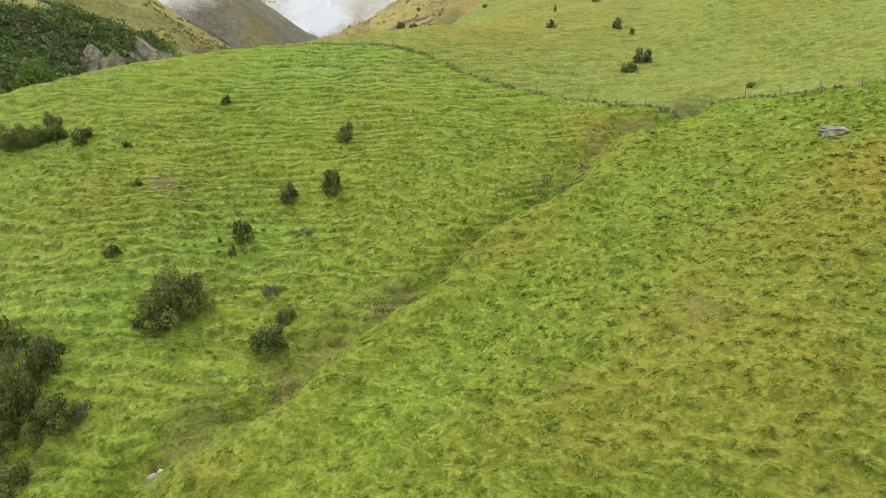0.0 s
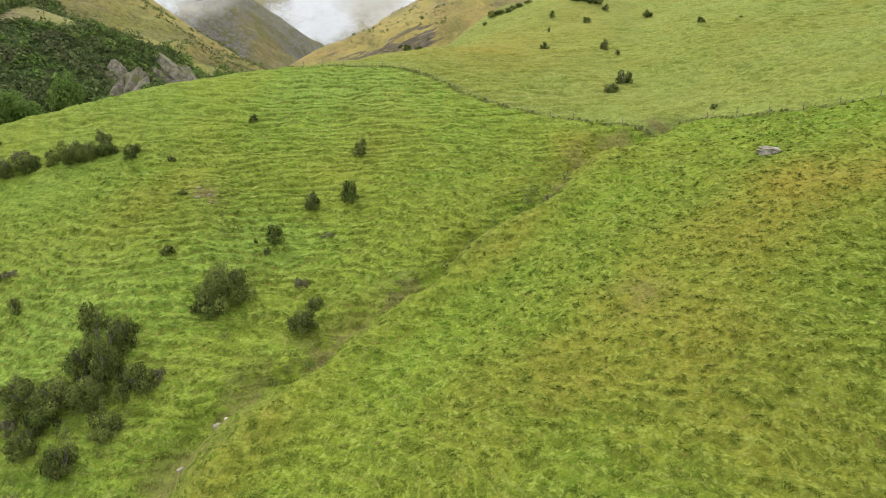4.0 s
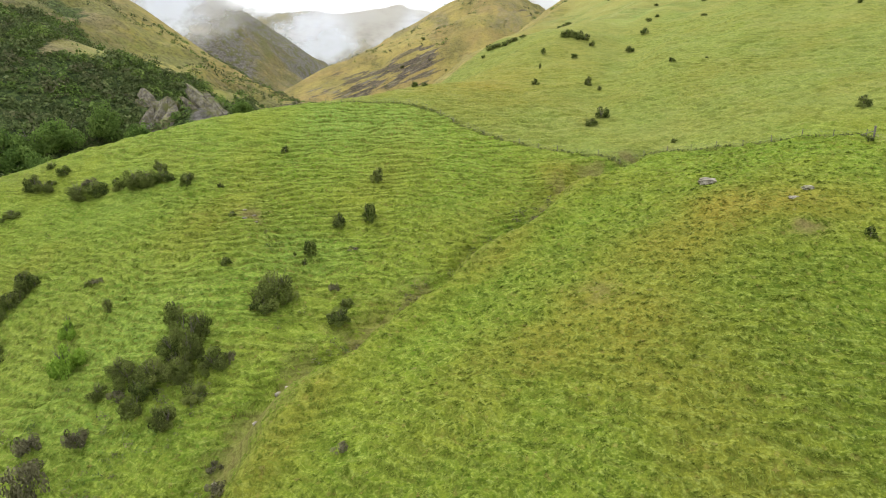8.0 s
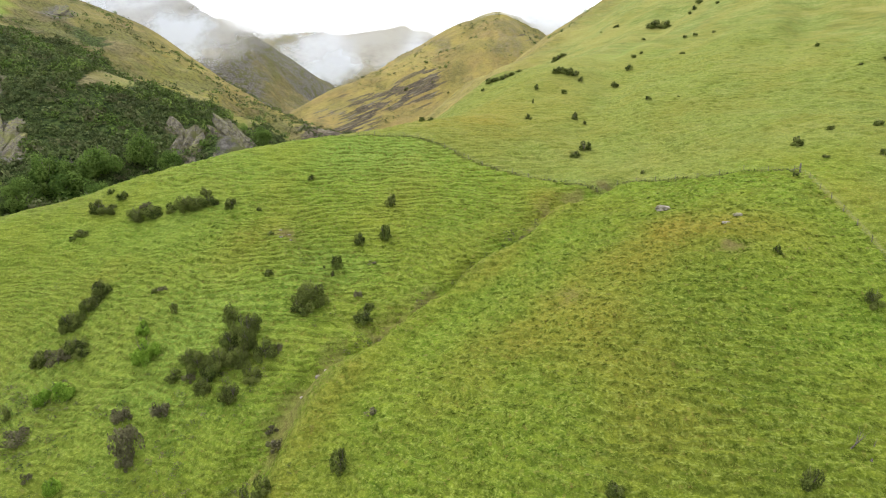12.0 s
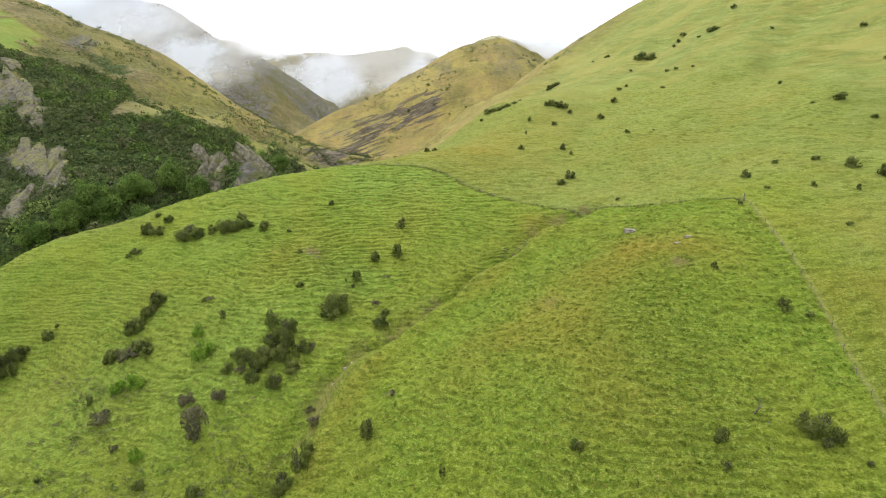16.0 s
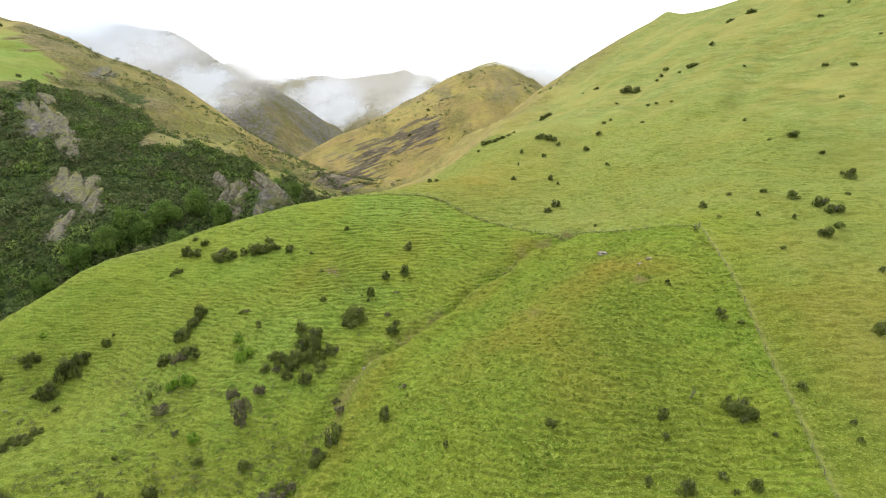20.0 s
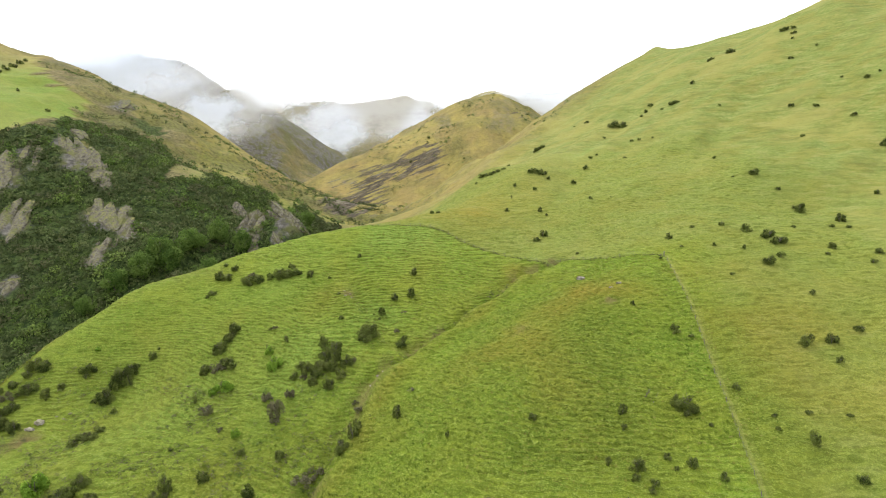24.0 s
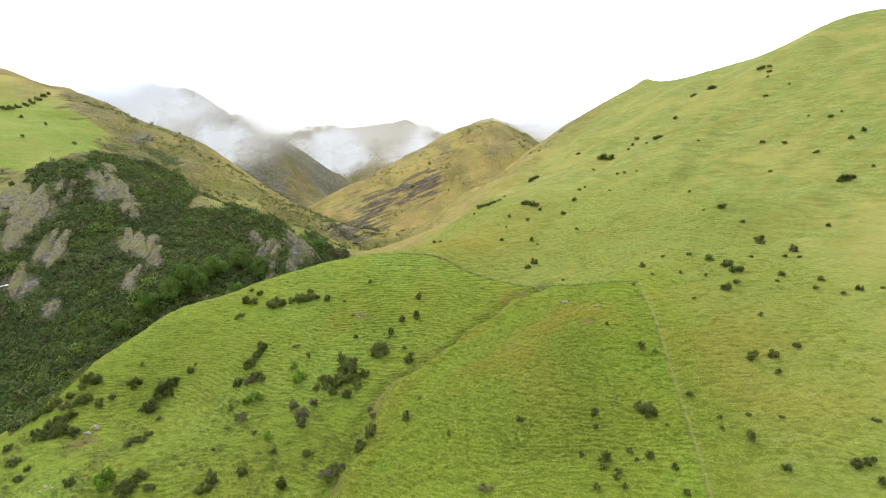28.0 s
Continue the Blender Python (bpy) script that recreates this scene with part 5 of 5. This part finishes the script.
heath = np.r_[pick(2200, -190, -62, 400, 780, lambda p: (covers(p)["dry"] > 0.3) & (rough(p, 16, 3, 88) > -0.1) & ~inside(p, PADDOCK)), pick(5200, -420, -60, 300, 760, on_heath), pick(3600, -160, 240, 560, 1120, on_heath)]
tagged(new("scrub", scrub_cover(heath, 3.0, 16, 4, LEAF_WOOD)), "scattered low dark scrub on brown tussock slopes", "scrub", "", "stuff")
rim = pick(2600, -165, -95, 190, 262, lambda p: (to_line(p, np.array(CREST_LINE)[:, :2] + np.array([-4, 2.4])) < 5) & (rough(p, 12, 2, 99) > 0.0))
tagged(new("scrub", scrub_cover(rim, 2.2, 30, 5, LEAF_WOOD, 0.13)), "dark scrub along the edge of the spur", "scrub", "", "stuff")


def rough_ground(p):
    low = 1.5 * gentle(-p[:, 1], -216, -182) * gentle(-p[:, 0], 20, 36) + gentle(-p[:, 0], 92, 104) * gentle(-p[:, 1], -222, -205)
    return (rough(p, 9, 3, 123) + 0.6 * low + 0.8 * np.exp(-(to_line(p, GULLY) / 2.6) ** 2) > rng.uniform(0.75, 1.5, len(p))) & inside(p, PADDOCK) & ((p[:, 0] < -12) | (to_line(p, GULLY) < 5))


tussock = pick(15000, -140, 45, 146, 246, rough_ground)
tagged(new("scrub", scrub_cover(tussock[::2], 0.9, 30, 8, LEAF_GREY, 0.10)), "low grey brown tussock and dead bracken", "scrub", "", "stuff")
tagged(new("scrub", scrub_cover(tussock[1::2], 0.8, 30, 9, LEAF_WOOD, 0.10)), "low dark rushes in rough grass", "scrub", "", "stuff")


# ---- rock ----
def boulder(seed, wide, tall, deep, levels, rugged):
    """A worn rock with a few broken planes."""
    bm = bmesh.new()
    bmesh.ops.create_icosphere(bm, subdivisions=levels, radius=1.0)
    v = np.array([p.co[:] for p in bm.verts])
    f = np.array([[p.index for p in q.verts] for q in bm.faces])
    bm.free()
    box = np.sign(v) * np.abs(v) ** 0.75
    block = rough(np.c_[box[:, 0] * 2 + 9, box[:, 2] * 3 + box[:, 1]], 0.7, 3, seed + 5)
    return box * (1 + 0.6 * rugged * block)[:, None] * np.array([wide / 2, deep / 2, tall / 2]), f


def crag(seed, wide, tall, back):
    """Three sunken blocks with broken planes: a steep face in front, a grassy back that runs into the slope."""
    r = np.random.default_rng(seed)
    ball, tris = boulder(seed, 2.0, 2.0, 2.0, 4, 0.0)
    ball /= np.linalg.norm(ball, axis=1)[:, None]
    slabs, dip = [], r.uniform(-0.35, 0.05)
    for at, big in ((0.0, 1.0), (r.uniform(0.26, 0.4), r.uniform(0.5, 0.75)), (r.uniform(-0.42, -0.28), r.uniform(0.45, 0.7))):
        reach = np.full(len(ball), 1.5)
        for k in range(13):
            way = r.normal(size=3) * np.array([1.0, 0.7, 0.55])
            if k < 5:
                way = np.array([r.uniform(-0.9, 0.9), -1.0, r.uniform(0.05, 0.6)])
            way /= np.linalg.norm(way)
            lean = ball @ way
            reach = np.where(lean > 0.05, np.minimum(reach, r.uniform(0.55, 1.0) / np.maximum(lean, 0.05)), reach)
        v = ball * reach[:, None]
        crack = np.round(3 * rough(np.c_[2.2 * v[:, 0] + 0.5 * v[:, 2] + 5 * seed, 0.6 * v[:, 2] + 0.3 * v[:, 1]], 0.6, 2, seed)) / 3
        v *= (1 + 0.045 * crack + 0.03 * rough(np.c_[5 * v[:, 0] + v[:, 1], 4 * v[:, 2]], 0.7, 2, seed + 3))[:, None]
        v *= np.array([0.34 * wide, 0.26 * wide, 0.46 * tall]) * big
        v[:, 0] += (back[0] + 0.5 * dip) * v[:, 2] + at * wide
        v[:, 1] += back[1] * v[:, 2] + at * wide * 0.2
        v[:, 2] -= 0.16 * tall * (1 - big)
        slabs.append(v)
    return slabs, tris


for i, (x, y, wide, tall) in enumerate(CRAGS):
    here = np.array([[x, y], [x + 6, y], [x, y + 6]], float)
    hang = lie(here)
    uphill = (hang[1:] - hang[0]) / 6
    slabs, f = crag(i + 3, wide * 1.1, tall, 0.8 * uphill / max(0.5, float(uphill @ uphill)))
    ob = new("rock_outcrop")
    for v in slabs:
        part("slab", mesh_of("slab", v, f, CLIFF), ob)
    tagged(ob, "grey lichened cliff outcrop among dark scrub", "rock", "cliffs over the gorge")
    ob.location = (x, y + 0.12 * wide, lie(np.array([[x, y + 0.12 * wide]]))[0] - 0.04 * tall)
    ob.rotation_euler = (0, 0, radians(rnd.uniform(-10, 10)))
for x, y, wide, tall, label in (
    (43.8, 214.2, 2.8, 1.3, "large pale grey boulder lying in the grass"), (52.4, 202.8, 1.6, 0.6, "low pale rock half sunk in grass"), (49.6, 201.0, 1.2, 0.5, "low pale rock half sunk in grass"),
    (-17.5, 192.3, 1.2, 0.8, "grey boulder beside the small gully"), (-31.2, 230.6, 0.8, 0.4, "pale stone on a bare earth patch"), (-32.6, 229.4, 0.9, 0.4, "pale stone on a bare earth patch"),
    (-30.4, 228.8, 0.6, 0.3, "pale stone on a bare earth patch"), (-33.2, 231.6, 0.7, 0.3, "pale stone on a bare earth patch"), (37.0, 238.2, 0.9, 0.4, "pale stone at the gully head"),
    (-19.0, 187.0, 0.8, 0.4, "pale stone in the gully bed"), (-22.0, 181.0, 0.7, 0.4, "pale stone in the gully bed"), (-16.0, 190.5, 0.6, 0.4, "pale stone in the gully bed"),
    (-109.8, 160.4, 1.2, 0.5, "pale stone on the green flat"), (-107.0, 158.9, 1.0, 0.5, "pale stone on the green flat"), (-110.0, 158.3, 0.9, 0.4, "pale stone on the green flat"), (-105.9, 160.4, 0.8, 0.4, "pale stone on the green flat"), (-109.2, 198.8, 1.2, 0.5, "pale stone on bare ground"), (-110.0, 196.8, 1.0, 0.5, "pale stone on bare ground"), (-112.2, 197.3, 0.8, 0.4, "pale stone on bare ground"), (-115.2, 194.2, 3.0, 1.4, "low grey rock shelf in bare ground"), (-116.0, 190.9, 2.4, 1.1, "low grey rock shelf in bare ground"),
):
    v, f = boulder(int(x * 10) % 97, wide, tall, wide * 0.7, 3, 0.35)
    ob = tagged(new("boulder" if wide > 1 else "stone", mesh_of("boulder", v, f, PALE_STONE)), label, "rock")
    ob.location, ob.rotation_euler = (x, y, height_at(x, y) + 0.12 * tall), (0, 0, rnd.uniform(-0.5, 0.5))


# ---- fences ----
def post_mesh(tall, wide):
    v, f = tube([(0, 0, -0.3), (0, 0, tall * 0.5), (0, 0, tall - 0.02), (0, 0, tall)], [wide, wide, wide * 0.95, wide * 0.6], 7)
    return mesh_of("post", np.r_[v, [[0, 0, tall + 0.01]]], [list(q) for q in f] + [[21 + k, 21 + (k + 1) % 7, 28, 28] for k in range(7)], POST_WOOD)


def spaced(line, gap):
    pts, out, left = np.array(line, float), [], 0.0
    for a, b in zip(pts[:-1], pts[1:]):
        d = np.linalg.norm(b - a)
        t = left
        while t < d:
            out.append(a + (b - a) * t / d)
            t += gap
        left = t - d
    out.append(pts[-1])
    return out


def fence(line, label, gap=4.4):
    ob = new("fence")
    ob.location = (*line[0], height_at(*line[0]))
    base = Vector(ob.location)
    posts = [np.array([*p, height_at(*p)]) for p in spaced(line, gap)]
    slim, stout = post_mesh(1.15, 0.055), post_mesh(1.7, 0.13)
    for i, p in enumerate(posts):
        at = part("post" if 0 < i < len(posts) - 1 else "strainer_post", slim if 0 < i < len(posts) - 1 else stout, ob)
        at.location = Vector(p) - base
        at.rotation_euler = (rnd.uniform(-0.05, 0.05), rnd.uniform(-0.05, 0.05), rnd.uniform(0, 3))
    for high in (0.15, 0.35, 0.56, 0.78, 1.02):
        path = np.array(posts) + np.array([0, 0, high]) - np.array(base)
        v, f = tube(path, [0.006] * len(path), 3)
        part("wire", mesh_of("wire", v, f, WIRE), ob)
    if len(line) > 12:
        end = np.array(posts[-1]) - np.array(base)
        v, f = tube([end + (0, 0, 0.9), end + (-2.0, 0.9, 0.1)], [0.06, 0.06], 6)
        part("stay", mesh_of("stay", v, f, POST_WOOD), ob)
    return tagged(ob, label, "fence", "farm fences")


fence(FENCE, "post and wire farm fence along the crest")
fence(RUN, "post and wire farm fence running downhill", 4.2)


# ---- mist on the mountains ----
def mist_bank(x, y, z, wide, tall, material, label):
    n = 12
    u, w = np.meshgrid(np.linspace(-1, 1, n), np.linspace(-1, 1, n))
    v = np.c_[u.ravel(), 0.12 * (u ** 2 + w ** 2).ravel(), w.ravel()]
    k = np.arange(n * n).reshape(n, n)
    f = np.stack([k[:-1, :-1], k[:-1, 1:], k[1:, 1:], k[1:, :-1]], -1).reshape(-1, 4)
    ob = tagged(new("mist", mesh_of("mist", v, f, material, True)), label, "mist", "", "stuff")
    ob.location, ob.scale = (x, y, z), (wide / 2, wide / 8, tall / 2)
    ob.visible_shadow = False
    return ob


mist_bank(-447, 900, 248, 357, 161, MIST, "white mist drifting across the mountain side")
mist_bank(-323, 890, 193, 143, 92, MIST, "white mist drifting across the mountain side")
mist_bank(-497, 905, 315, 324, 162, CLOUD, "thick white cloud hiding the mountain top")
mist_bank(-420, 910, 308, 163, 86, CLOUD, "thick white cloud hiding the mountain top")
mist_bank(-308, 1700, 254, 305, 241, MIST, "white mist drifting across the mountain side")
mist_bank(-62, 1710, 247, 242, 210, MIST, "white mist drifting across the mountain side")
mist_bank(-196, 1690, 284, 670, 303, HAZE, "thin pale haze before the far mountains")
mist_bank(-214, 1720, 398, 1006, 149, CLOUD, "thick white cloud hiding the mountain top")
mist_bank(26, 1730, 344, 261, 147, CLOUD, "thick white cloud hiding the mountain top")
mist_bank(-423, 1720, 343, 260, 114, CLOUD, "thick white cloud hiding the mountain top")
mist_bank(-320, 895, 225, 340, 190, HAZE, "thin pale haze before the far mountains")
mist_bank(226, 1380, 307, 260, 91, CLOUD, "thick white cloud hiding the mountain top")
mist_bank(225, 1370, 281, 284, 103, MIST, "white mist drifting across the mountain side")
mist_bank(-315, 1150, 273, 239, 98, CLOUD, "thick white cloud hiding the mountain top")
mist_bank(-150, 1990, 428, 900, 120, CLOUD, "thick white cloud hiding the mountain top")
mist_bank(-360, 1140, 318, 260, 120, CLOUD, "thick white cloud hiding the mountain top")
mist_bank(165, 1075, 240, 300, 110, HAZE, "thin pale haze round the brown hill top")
